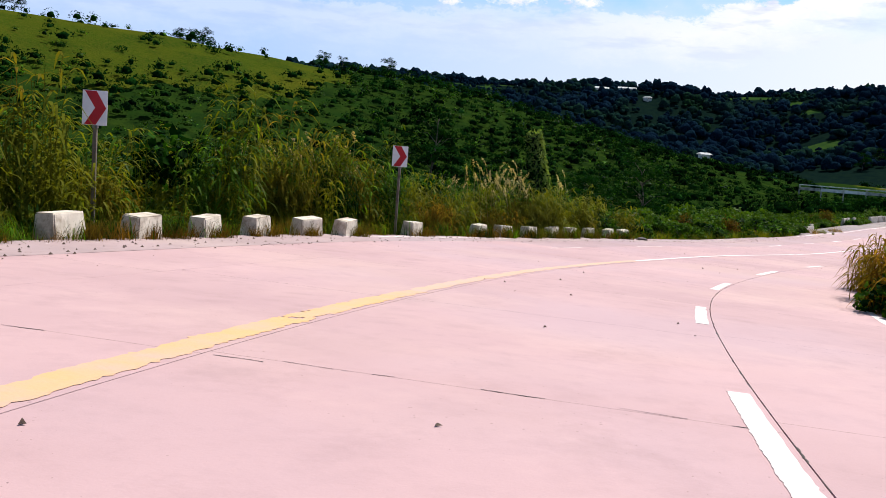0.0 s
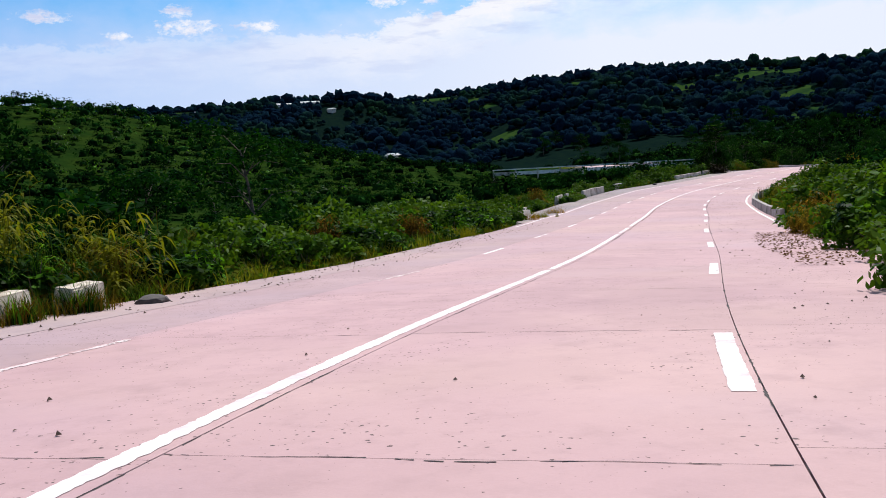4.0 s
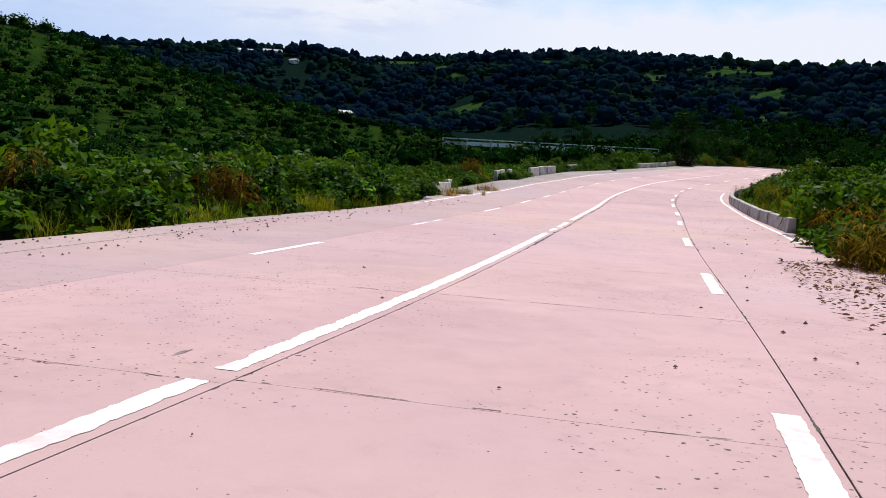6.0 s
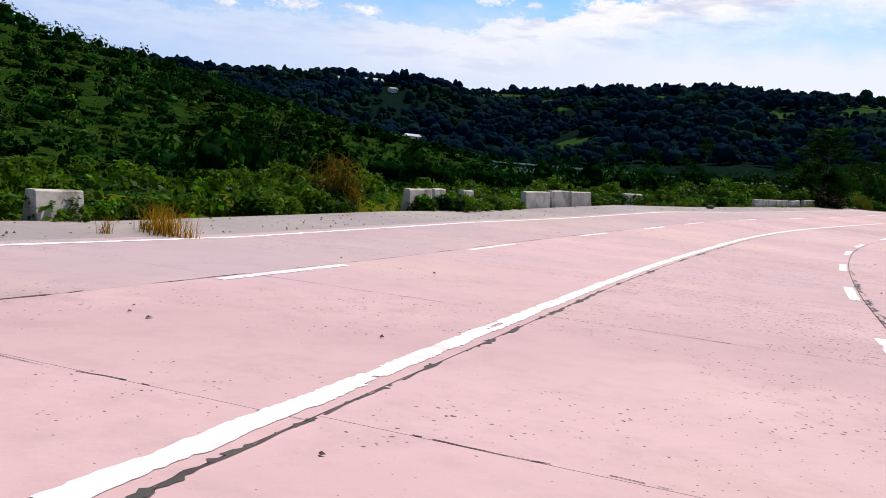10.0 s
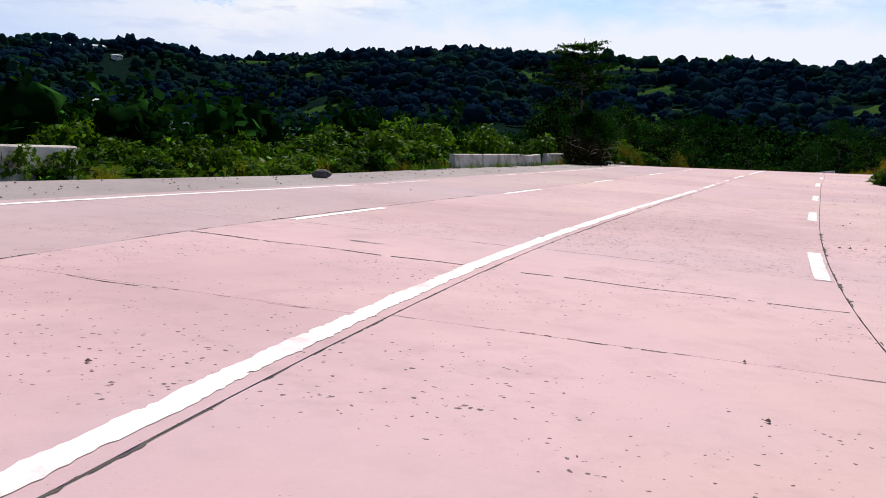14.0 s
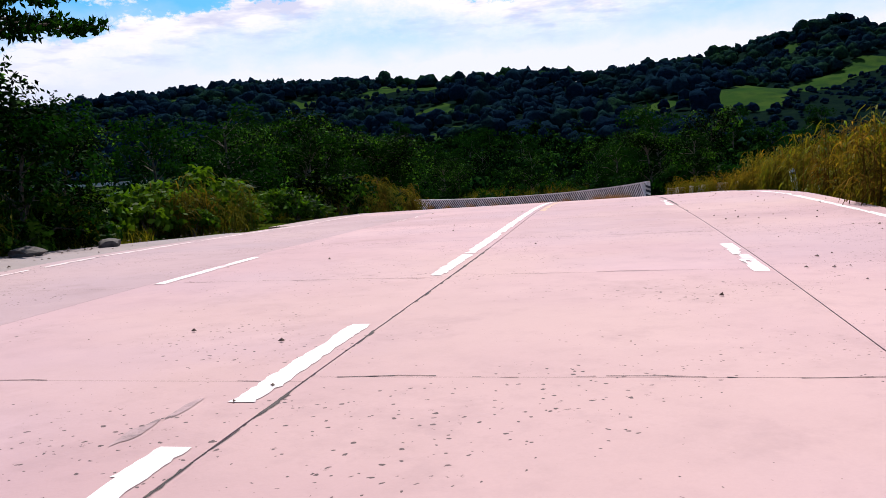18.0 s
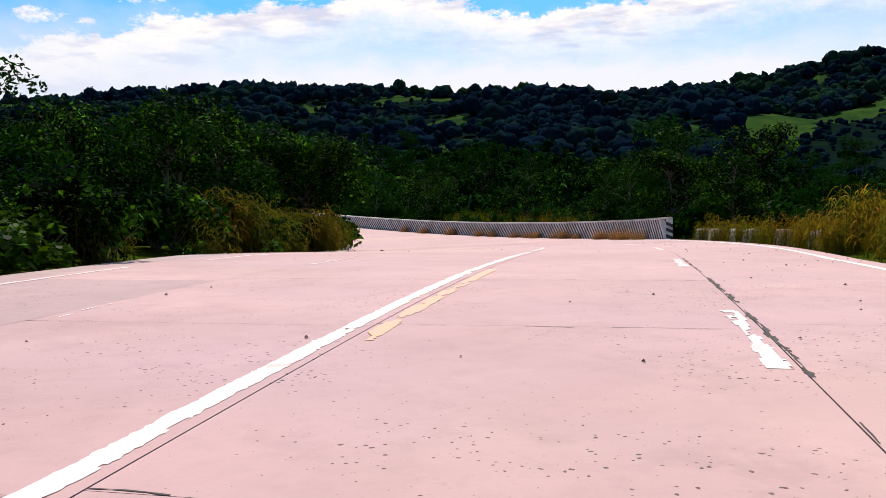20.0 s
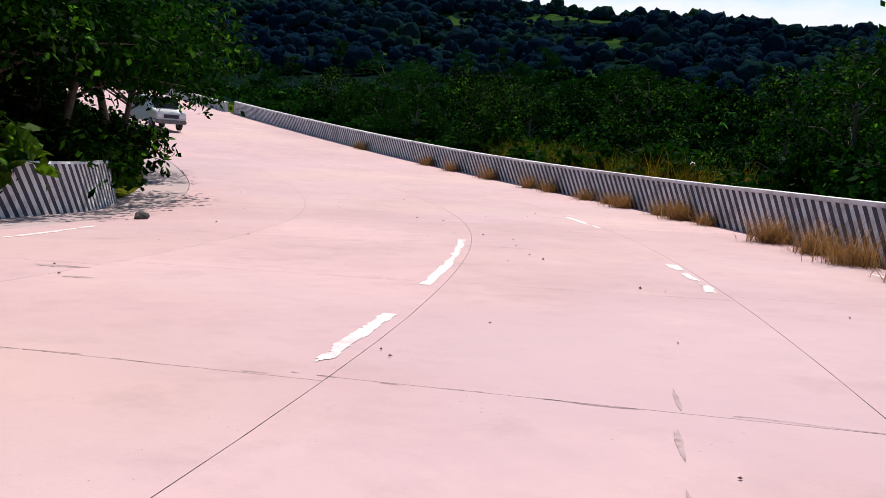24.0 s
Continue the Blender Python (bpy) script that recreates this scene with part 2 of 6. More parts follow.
def canopy_mat():
    """Crowns seen from far off: dark and lumpy, blue haze in the base colour, sunlit green painted in patches."""
    m, k = material("far_canopy")
    geo = k.add("ShaderNodeNewGeometry")
    pos = geo.outputs["Position"]
    # bluish base tones carry the distance haze
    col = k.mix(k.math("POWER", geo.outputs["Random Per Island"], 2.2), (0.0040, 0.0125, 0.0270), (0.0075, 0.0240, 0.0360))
    # green noise patches painted in as sunlit canopy
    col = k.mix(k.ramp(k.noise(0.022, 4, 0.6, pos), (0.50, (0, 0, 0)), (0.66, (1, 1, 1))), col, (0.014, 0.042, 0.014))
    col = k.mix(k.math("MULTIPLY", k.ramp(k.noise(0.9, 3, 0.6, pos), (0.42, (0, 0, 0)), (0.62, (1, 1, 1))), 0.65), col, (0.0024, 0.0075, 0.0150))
    return finish(m, k, col, 0.9, k.noise(0.8, 4, 0.7, pos), 1.2, 1.0, 0.0)


SLAB = concrete_mat("pale_concrete", (0.545, 0.355, 0.362), (0.440, 0.284, 0.292), 0.95)
SLAB_EVEN = concrete_mat("even_pale_concrete", (0.545, 0.358, 0.362), (0.450, 0.292, 0.298), 0.5, 0.14)
SLAB_PITTED = concrete_mat("pitted_concrete", (0.535, 0.350, 0.356), (0.430, 0.278, 0.286), 0.95, 0.36, 0.34)
SLAB_WORN = concrete_mat("greyer_concrete", (0.470, 0.325, 0.334), (0.380, 0.260, 0.268), 0.95)
SHOULDER = concrete_mat("grey_shoulder", (0.33, 0.27, 0.265), (0.25, 0.20, 0.20), 0.7)
DUSTY = concrete_mat("dusty_concrete", (0.46, 0.335, 0.335), (0.36, 0.265, 0.265), 0.9)
JOINT = plain_mat("joint_tar", (0.035, 0.03, 0.028), (0.08, 0.065, 0.06), 4.0, 0.9)
CURB = plain_mat("weathered_concrete", (0.46, 0.42, 0.38), (0.30, 0.27, 0.24), 1.6, 0.9, 0.02, soil=(0.13, 0.115, 0.10))
CAST = plain_mat("cast_concrete", (0.56, 0.50, 0.45), (0.40, 0.35, 0.31), 1.8, 0.9, 0.02, soil=(0.20, 0.16, 0.13))
BLOCK = plain_mat("limewashed_concrete", (0.72, 0.65, 0.55), (0.56, 0.49, 0.41), 2.6, 0.9, 0.02, soil=(0.30, 0.24, 0.18))
WHITE = plain_mat("white_road_paint", (0.82, 0.78, 0.77), (0.68, 0.60, 0.60), 3.0, 0.75, soil=(0.58, 0.45, 0.45))
FADED = plain_mat("faded_white_paint", (0.72, 0.64, 0.63), (0.60, 0.48, 0.48), 5.0, 0.8, soil=(0.56, 0.40, 0.405))
YELLOW_DUST = plain_mat("dusty_yellow_paint", (0.60, 0.385, 0.255), (0.56, 0.372, 0.31), 2.0, 0.8)
YELLOW = plain_mat("yellow_road_paint", (0.64, 0.385, 0.17), (0.57, 0.365, 0.27), 2.0, 0.75)
BWHITE = plain_mat("white_wall_paint", (0.78, 0.77, 0.76), (0.62, 0.61, 0.60), 2.0, 0.7, soil=(0.42, 0.39, 0.36))
BBLACK = plain_mat("black_wall_paint", (0.018, 0.02, 0.032), (0.04, 0.042, 0.055), 2.0, 0.6)
RED = plain_mat("red_sign_face", (0.42, 0.010, 0.016), (0.34, 0.008, 0.014), 5.0, 0.45)
SIGN = plain_mat("white_sign_face", (0.74, 0.74, 0.77), (0.66, 0.65, 0.68), 5.0, 0.45)
STEEL = plain_mat("dull_grey_steel", (0.20, 0.20, 0.20), (0.12, 0.11, 0.10), 9.0, 0.55, 0.002, metal=0.6)
RUST = plain_mat("painted_steel_post", (0.16, 0.13, 0.10), (0.07, 0.06, 0.05), 9.0, 0.7)
ROOF = plain_mat("pale_metal_roof", (0.78, 0.79, 0.82), (0.64, 0.65, 0.68), 0.6, 0.45)
WALLS = plain_mat("house_wall", (0.55, 0.52, 0.47), (0.42, 0.40, 0.36), 0.8, 0.9)
GLASS = plain_mat("dark_window", (0.02, 0.025, 0.03), (0.03, 0.035, 0.04), 1.0, 0.15)
BARK = plain_mat("bark", (0.12, 0.095, 0.07), (0.05, 0.042, 0.035), 6.0, 0.95, 0.03)
STONE = plain_mat("dark_stone", (0.10, 0.085, 0.08), (0.05, 0.045, 0.042), 12.0, 0.9)
SOIL = plain_mat("soil_crumbs", (0.16, 0.115, 0.085), (0.09, 0.065, 0.05), 8.0, 0.95)
PAINT = plain_mat("silver_car_paint", (0.55, 0.56, 0.57), (0.50, 0.51, 0.52), 0.6, 0.3, 0.0005, 0.6, 0.5)
TYRE = plain_mat("tyre_rubber", (0.02, 0.02, 0.02), (0.03, 0.03, 0.03), 20.0, 0.9)
LAMP = plain_mat("lamp_glass", (0.80, 0.80, 0.78), (0.70, 0.70, 0.68), 9.0, 0.15)

# woodland leaves: deep shade painted as near-black, sunlit clumps as brighter green
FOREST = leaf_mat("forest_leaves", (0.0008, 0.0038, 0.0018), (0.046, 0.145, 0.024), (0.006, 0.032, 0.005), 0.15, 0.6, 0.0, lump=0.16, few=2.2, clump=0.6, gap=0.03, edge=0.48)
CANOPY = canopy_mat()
# near-black against bright leaves: crown shade and sun put into the colour
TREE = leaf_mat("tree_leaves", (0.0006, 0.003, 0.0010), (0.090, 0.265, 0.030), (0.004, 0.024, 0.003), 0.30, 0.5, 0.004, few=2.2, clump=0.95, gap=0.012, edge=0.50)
# shrubs: shaded gaps between bright tufts are painted by gap and edge
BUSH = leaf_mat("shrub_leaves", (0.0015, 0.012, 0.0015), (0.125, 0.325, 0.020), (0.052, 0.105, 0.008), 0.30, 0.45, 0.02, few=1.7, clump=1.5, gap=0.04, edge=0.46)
STAIN = plain_mat("old_tyre_stain", (0.32, 0.225, 0.228), (0.42, 0.29, 0.295), 9.0, 0.9, soil=(0.16, 0.12, 0.12))
# reeds get the same painted shade between their tufts
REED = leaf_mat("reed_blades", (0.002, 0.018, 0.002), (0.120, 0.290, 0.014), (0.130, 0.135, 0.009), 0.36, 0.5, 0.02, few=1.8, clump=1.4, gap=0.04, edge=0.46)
DRY = leaf_mat("dry_grass", (0.110, 0.062, 0.008), (0.430, 0.245, 0.034), (0.110, 0.120, 0.014), 0.34, 0.7, few=1.5, clump=1.6)
RUSTY = leaf_mat("rusty_fronds", (0.060, 0.034, 0.007), (0.300, 0.160, 0.030), (0.070, 0.074, 0.012), 0.30, 0.7, few=1.6, clump=1.8)
TAN = leaf_mat("withered_grass", (0.200, 0.106, 0.066), (0.310, 0.182, 0.120), (0.150, 0.095, 0.052), 0.25, 0.8)
# creeper leaves lightened in colour to look sunlit
CREEPER = leaf_mat("sunlit_creeper_leaves", (0.020, 0.045, 0.008), (0.420, 0.480, 0.200), (0.140, 0.200, 0.050), 0.30, 0.6, few=1.0, clump=2.2)
PLUME = leaf_mat("seed_plumes", (0.42, 0.36, 0.24), (0.58, 0.52, 0.40), (0.40, 0.30, 0.16), 0.35, 0.8)
BRUSH = leaf_mat("dead_brush", (0.006, 0.005, 0.003), (0.034, 0.026, 0.014), (0.010, 0.010, 0.005), 0.08, 0.9)
FALLEN = leaf_mat("fallen_leaves", (0.120, 0.065, 0.030), (0.220, 0.120, 0.055), (0.060, 0.040, 0.022), 0.10, 0.8)


def ground_mat():
    m, k = material("hill_ground")
    pos = where(k)
    wide = k.noise(0.012, 5, 0.6, pos)
    mid = k.noise(0.11, 5, 0.65, pos)
    fine = k.noise(2.2, 5, 0.7, pos)
    c = k.mix(k.ramp(wide, (0.42, (0, 0, 0)), (0.62, (1, 1, 1))), (0.034, 0.062, 0.005), (0.082, 0.086, 0.007))
    c = k.mix(k.ramp(mid, (0.46, (0, 0, 0)), (0.62, (1, 1, 1))), c, (0.022, 0.052, 0.005))
    c = k.mix(k.math("MULTIPLY", k.ramp(fine, (0.4, (0, 0, 0)), (0.7, (1, 1, 1))), 0.6), c, (0.092, 0.080, 0.011))
    return finish(m, k, c, 0.95, k.math("ADD", k.math("MULTIPLY", mid, 2.0), fine), 0.35, 0.8, 0.0)


GROUND = ground_mat()
PASTURE = plain_mat("far_pasture", (0.018, 0.050, 0.012), (0.036, 0.068, 0.015), 0.09, 0.95, 0.3, 0.0, soil=(0.013, 0.036, 0.013))
# shade under the crowns and far blue put into this near-black floor
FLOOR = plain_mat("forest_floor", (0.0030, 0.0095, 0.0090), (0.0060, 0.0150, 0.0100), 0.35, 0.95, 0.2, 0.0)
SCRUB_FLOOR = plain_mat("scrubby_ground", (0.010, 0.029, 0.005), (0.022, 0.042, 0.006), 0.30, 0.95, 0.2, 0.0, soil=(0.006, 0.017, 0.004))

# ---------------------------------------------------------------- the road's line, every ten metres from s = -20
BEND = np.array([-0.0078, -0.0078, -0.0080, -0.0100, -0.0219, -0.0073, -0.0056, 0.0038, -0.0010, -0.0019, 0.0036, -0.0051, -0.0030, -0.0086, -0.0127, -0.0023, 0.0010, -0.0030, 0.0041, -0.0021, -0.0001, 0.0200, 0.0087, 0.0265, 0.0210, 0.0100, 0.0041, 0.0015, -0.0022, -0.0032, -0.0027, -0.0023, -0.0020, -0.0018, -0.0017, -0.0016])
GRADE = np.array([-0.0348, -0.0451, -0.0562, -0.0682, -0.0588, -0.0446, -0.0508, -0.0406, -0.0276, -0.0218, -0.0158, -0.0091, -0.0026, 0.0105, 0.0206, 0.0217, 0.0255, 0.0302, 0.0218, 0.0126, -0.0201, -0.0440, -0.0477, -0.0342, -0.0078, 0.0191, 0.0397, 0.0500, 0.0526, 0.0496, 0.0430, 0.0354, 0.0280, 0.0215, 0.0158, 0.0107])
CROSS = np.array([-0.0127, -0.0147, -0.0191, -0.0089, -0.0105, 0.0093, 0.0059, 0.0055, -0.0036, 0.0016, -0.0145, -0.0038, -0.0224, -0.0248, -0.0417, -0.0299, -0.0310, -0.0226, -0.0219, 0.0054, -0.0010, 0.0192, 0.0419, 0.0425, 0.0315, 0.0217, 0.0166, 0.0135, 0.0088, 0.0072, 0.0051, 0.0035, 0.0024, 0.0017, 0.0013, 0.0012])
KNOTS = np.arange(-20, 331, 10.0)
STEP = 0.5
LINE = np.arange(-20, 330, STEP)
_i0 = int(20 / STEP)
_psi = np.cumsum(np.interp(LINE, KNOTS, BEND)) * STEP
_psi += -0.12579 - _psi[_i0]
_x = np.cumsum(-np.sin(_psi)) * STEP
_y = np.cumsum(np.cos(_psi)) * STEP
_z = np.cumsum(np.interp(LINE, KNOTS, GRADE)) * STEP
_x, _y, _z = _x - _x[_i0], _y - _y[_i0], _z - _z[_i0]
_b = np.interp(LINE, KNOTS, CROSS)
# continue straight behind the start, for the ground and the road behind the camera


def on_road(s, u, h=0.0):
    """World points at s metres along the road, u metres to the right of its centre joint, h above its surface."""
    s, u, h = np.broadcast_arrays(np.asarray(s, float), np.asarray(u, float), np.asarray(h, float))
    x, y, z, p, b = (np.interp(s, LINE, a) for a in (_x, _y, _z, _psi, _b))
    over = np.minimum(s - LINE[0], 0.0)                      # behind the first knot: straight on
    x, y, z = x - over * np.sin(p), y + over * np.cos(p), z + over * 0.035 * -1
    return np.stack([x + u * np.cos(p), y + u * np.sin(p), z + u * b + h], -1)


def heading(s):
    return float(np.interp(s, LINE, _psi))


def place(s, u, h=0.0, turn=0.0):
    """A pose that stands at (s, u): its y axis runs along the road."""
    x, y, z = on_road(s, u, h)
    return pose(float(x), float(y), float(z), 0, 0, math.degrees(heading(s)) + turn)


def near_road(x, y):
    """For arrays of points: the road's s, u, height at the nearest place, and the distance from the line."""
    sel = slice(None, None, 4)
    rx, ry, rz, rp, rb, rs = _x[sel], _y[sel], _z[sel], _psi[sel], _b[sel], LINE[sel]
    s, u, z, d = (np.empty(len(x)) for _ in range(4))
    for a in range(0, len(x), 4000):
        q = slice(a, a + 4000)
        d2 = (x[q, None] - rx) ** 2 + (y[q, None] - ry) ** 2
        i = d2.argmin(1)
        dx, dy = x[q] - rx[i], y[q] - ry[i]
        u[q] = dx * np.cos(rp[i]) + dy * np.sin(rp[i])
        al = -dx * np.sin(rp[i]) + dy * np.cos(rp[i])
        s[q] = rs[i] + al
        d[q] = np.sqrt(d2[np.arange(len(i)), i])
        z[q] = rz[i] + np.clip(u[q], -9, 9) * rb[i]
    return s, u, z, d


# ---------------------------------------------------------------- mesh helpers


def mesh_of(name, verts, faces, mats, index=None, smooth=False):
    """A mesh from arrays; all faces have the same number of corners."""
    verts, faces = np.asarray(verts, np.float32), np.asarray(faces, np.int32)
    me = bpy.data.meshes.new(name)
    n, c = faces.shape
    me.vertices.add(len(verts))
    me.vertices.foreach_set("co", verts.ravel())
    me.loops.add(n * c)
    me.loops.foreach_set("vertex_index", faces.ravel())
    me.polygons.add(n)
    me.polygons.foreach_set("loop_start", np.arange(0, n * c, c, dtype=np.int32))
    for m in (mats if isinstance(mats, (list, tuple)) else [mats]):
        me.materials.append(m)
    if index is not None:
        me.polygons.foreach_set("material_index", np.asarray(index, np.int32))
    me.polygons.foreach_set("use_smooth", np.full(n, bool(smooth)))
    me.update(calc_edges=True)
    return me


def part(name, bm, mat, parent, label=""):
    """Links a bmesh, or a ready mesh, as one mesh object under a thing or a part."""
    if isinstance(bm, bmesh.types.BMesh):
        me = bpy.data.meshes.new(name)
        bm.normal_update()
        bm.to_mesh(me)
        bm.free()
        me.materials.append(mat)
    else:
        me = bm
    ob = new(name, me)
    if parent is not None:
        ob.parent = parent
    return tagged(ob, label)


def thing(name, m, label, category, group="", kind=""):
    e = new(name)
    e.empty_display_size = 0.2
    e.matrix_world = m
    return tagged(e, label, category, group, kind)


def box(bm, lo, hi, bevel=0.0, top=1.0):
    """A box, its top drawn in by the factor top, with rounded edges."""
    g = bmesh.ops.create_cube(bm, size=1.0)["verts"]
    c = [(a + b) / 2 for a, b in zip(lo, hi)]
    for v in g:
        w = top if v.co.z > 0 else 1.0
        v.co = Vector((c[0] + v.co.x * (hi[0] - lo[0]) * w, c[1] + v.co.y * (hi[1] - lo[1]) * w, c[2] + v.co.z * (hi[2] - lo[2])))
    if bevel:
        es = list({e for v in g for e in v.link_edges})
        bmesh.ops.bevel(bm, geom=es, offset=bevel, segments=2, affect="EDGES")
    return bm


def tube(path, radii, sides=7):
    """Vertices and quads of a tapered tube along a path."""
    path = np.asarray(path, float)
    d = np.gradient(path, axis=0)
    d /= np.linalg.norm(d, axis=1, keepdims=True) + 1e-9
    ref = np.where(np.abs(d[:, 2:3]) > 0.9, [[1.0, 0, 0]], [[0, 0, 1.0]])
    a = np.cross(d, ref)
    a /= np.linalg.norm(a, axis=1, keepdims=True)
    b = np.cross(d, a)
    ang = np.linspace(0, 2 * np.pi, sides, endpoint=False)
    v = path[:, None] + np.asarray(radii)[:, None, None] * (a[:, None] * np.cos(ang)[None, :, None] + b[:, None] * np.sin(ang)[None, :, None])
    n = len(path)
    i = np.arange(n - 1)[:, None] * sides + np.arange(sides)[None]
    j = np.arange(n - 1)[:, None] * sides + (np.arange(sides)[None] + 1) % sides
    return v.reshape(-1, 3), np.stack([i, j, j + sides, i + sides], -1).reshape(-1, 4)


def joined(pieces):
    vs, fs, o = [], [], 0
    for v, f in pieces:
        vs.append(v)
        fs.append(np.asarray(f) + o)
        o += len(v)
    return np.concatenate(vs), np.concatenate(fs)


def leaf_quads(at, length, width, rng, out=None, droop=0.0):
    """One rhombic leaf at each point; out: the way the leaves face, roughly."""
    n = len(at)
    face = rng.normal(size=(n, 3)) * 0.62 + np.array([0, 0, 0.45])
    if out is not None:
        face = face + out * 0.85
    face /= np.linalg.norm(face, axis=1, keepdims=True) + 1e-9
    a = rng.normal(size=(n, 3))
    a[:, 2] -= droop
    a -= face * (a * face).sum(1, keepdims=True)
    a /= np.linalg.norm(a, axis=1, keepdims=True) + 1e-9
    b = np.cross(face, a)
    L, W = (np.broadcast_to(q, n)[:, None] for q in (length, width))
    v = np.stack([at - a * L * 0.5, at + b * W * 0.5 - a * L * 0.08, at + a * L * 0.5, at - b * W * 0.5 - a * L * 0.08], 1)
    return v.reshape(-1, 3), np.arange(4 * n).reshape(n, 4)


def blobs(rng, n, lumps, size):
    """n points and outward ways, spread over the skins of lumps (centre, radius)."""
    w = np.array([r * r for _, r in lumps])
    pick = rng.choice(len(lumps), n, p=w / w.sum())
    c = np.array([c for c, _ in lumps])[pick]
    r = np.array([r for _, r in lumps])[pick]
    o = rng.normal(size=(n, 3))
    o /= np.linalg.norm(o, axis=1, keepdims=True)
    o[:, 2] = np.where(o[:, 2] < -0.45, -o[:, 2], o[:, 2])
    k = r * (0.62 + 0.45 * rng.random(n))
    return c + o * k[:, None] * np.array(size), o


# ---------------------------------------------------------------- the ground
RIDGE = np.array([(-420, 560, 46), (-250, 650, 48), (-60, 700, 54), (30, 720, 55), (122, 725, 60), (187, 760, 60), (285, 745, 67),
                  (350, 665, 71), (394, 529, 58), (414, 481, 52.5), (440, 435, 50), (466, 398, 41), (520, 418, 56), (581, 437, 69), (596, 413, 72), (616, 375, 83),
                  (628, 348, 66), (645, 290, 70), (650, 180, 66), (640, 40, 62), (640, -200, 58)], float)
HILL = np.array([(-210, 60, 31), (-150, 120, 25.5), (-80, 168, 20.0), (-17, 193, 15.2), (14, 214, 9), (34, 228, 3)], float)


def along(points, x, y):
    """Distance from a crest line, its height there, and the side (positive: beyond it)."""
    rs, hs, sides = [], [], []
    for p, q in zip(points[:-1], points[1:]):
        d = q[:2] - p[:2]
        f = np.clip(((x - p[0]) * d[0] + (y - p[1]) * d[1]) / (d @ d), 0, 1)
        ex, ey = x - p[0] - f * d[0], y - p[1] - f * d[1]
        rs.append(np.hypot(ex, ey))
        hs.append(p[2] + f * (q[2] - p[2]))
        sides.append(ex * -d[1] + ey * d[0])
    rs, hs, sides = np.stack(rs), np.stack(hs), np.stack(sides)
    k = rs.argmin(0)[None]
    best = np.take_along_axis(rs, k, 0)[0]
    w = np.exp(-(rs - best) / (6.0 + 0.22 * best))
    return best, (w * hs).sum(0) / w.sum(0), np.take_along_axis(sides, k, 0)[0]


def smooth(a, b, x):
    t = np.clip((x - a) / (b - a), 0, 1)
    return t * t * (3 - 2 * t)


def wobble(x, y, k):
    return (np.sin(x * k + 1.3) * np.cos(y * k * 1.17 - 0.4) + 0.5 * np.sin(x * k * 2.3 - y * k * 1.9 + 2.1) + 0.3 * np.cos(x * k * 4.1 + y * k * 3.3)) / 1.8


def ground_height(x, y):
    """The height of the ground: road bench, roadside banks, valley, the grassy hill and the far ridges."""
    x, y = np.asarray(x, float), np.asarray(y, float)
    s, u, zr, d = near_road(x, y)
    r, hz, side = along(RIDGE, x, y)
    reach = np.where(side > 0, 420.0, 275.0)
    far = -9 + (hz + 9) * np.exp(-((r / reach) ** 2) * 1.9)
    far += wobble(x, y, 0.021) * 7 * smooth(60, 260, d) * smooth(0, 120, r)
    r2, hz2, _ = along(HILL, x, y)
    hill = -9 + (hz2 + 9) * np.exp(-((r2 / 68) ** 2))
    hill = np.maximum(hill, -9 + 14.5 * np.exp(-(((x - 75) / 16) ** 2 + ((y - 280) / 16) ** 2)))
    valley = np.maximum(np.maximum(far, hill), -9.0) + wobble(x, y, 0.06) * 0.9
    edge = np.where(u < 0, -6.4 - 2.2 * smooth(70, 84, s) * (1 - smooth(160, 176, s)), 6.6)
    off = np.maximum(np.abs(u) - np.abs(edge), 0.0)
    off = np.where(d > 40, np.maximum(d - 8, off * 0 + d - 8), off)
    # a low bank on the right, a falling verge on the left
    bank = np.where(u > 0, 1.5 * smooth(0.8, 6, off) * smooth(40, 62, s) * (1 - smooth(172, 196, s)), 0.35 * smooth(0.5, 3, off))
    near = zr - 0.16 + bank
    w = np.where(u < 0, smooth(2.5, 30.0, off), smooth(4.0, 42.0, off))
    return near * (1 - w) + valley * w


def hill_view(x, y):
    """The grassy side below the bare hill."""
    return (np.arctan2(x - 2, y + 1) < -0.10) & (y > 0) & (y < 260)


PASTURES = ((320, 400, 11, 10), (309, 491, 9, 9), (353, 500, 15, 9), (369, 492, 9, 9), (366, 455, 11, 11), (304, 612, 7, 8), (208, 532, 14, 5), (232, 614, 6, 7), (246, 672, 11, 6),
            (347, 472, 14, 8), (-4, 664, 24, 14), (24, 690, 14, 10), (212, 712, 30, 9), (328, 298, 11, 7), (559, 376, 5, 6), (250, 440, 6, 5), (281, 350, 8, 7))
MEADOW = np.array([(324, 262, 9), (346, 276, 12), (404, 298, 11), (470, 311, 9), (535, 318, 8)], float)


def meadow(x, y, wide=0.0):
    """The long grass slope beyond the bank: wide lets it reach down the slope."""
    r, w, side = along(MEADOW, x, y)
    return r < w + np.where(side < 0, wide, 0.0)


def open_field(x, y):
    """Pastures and clearings among the woods."""
    got = np.zeros(len(x), bool)
    for a, b, c, d in PASTURES:
        got |= np.hypot((x - a) / c, (y - b) / d) < 1 + 0.35 * wobble(x, y, 0.25)
    return got | meadow(x, y)


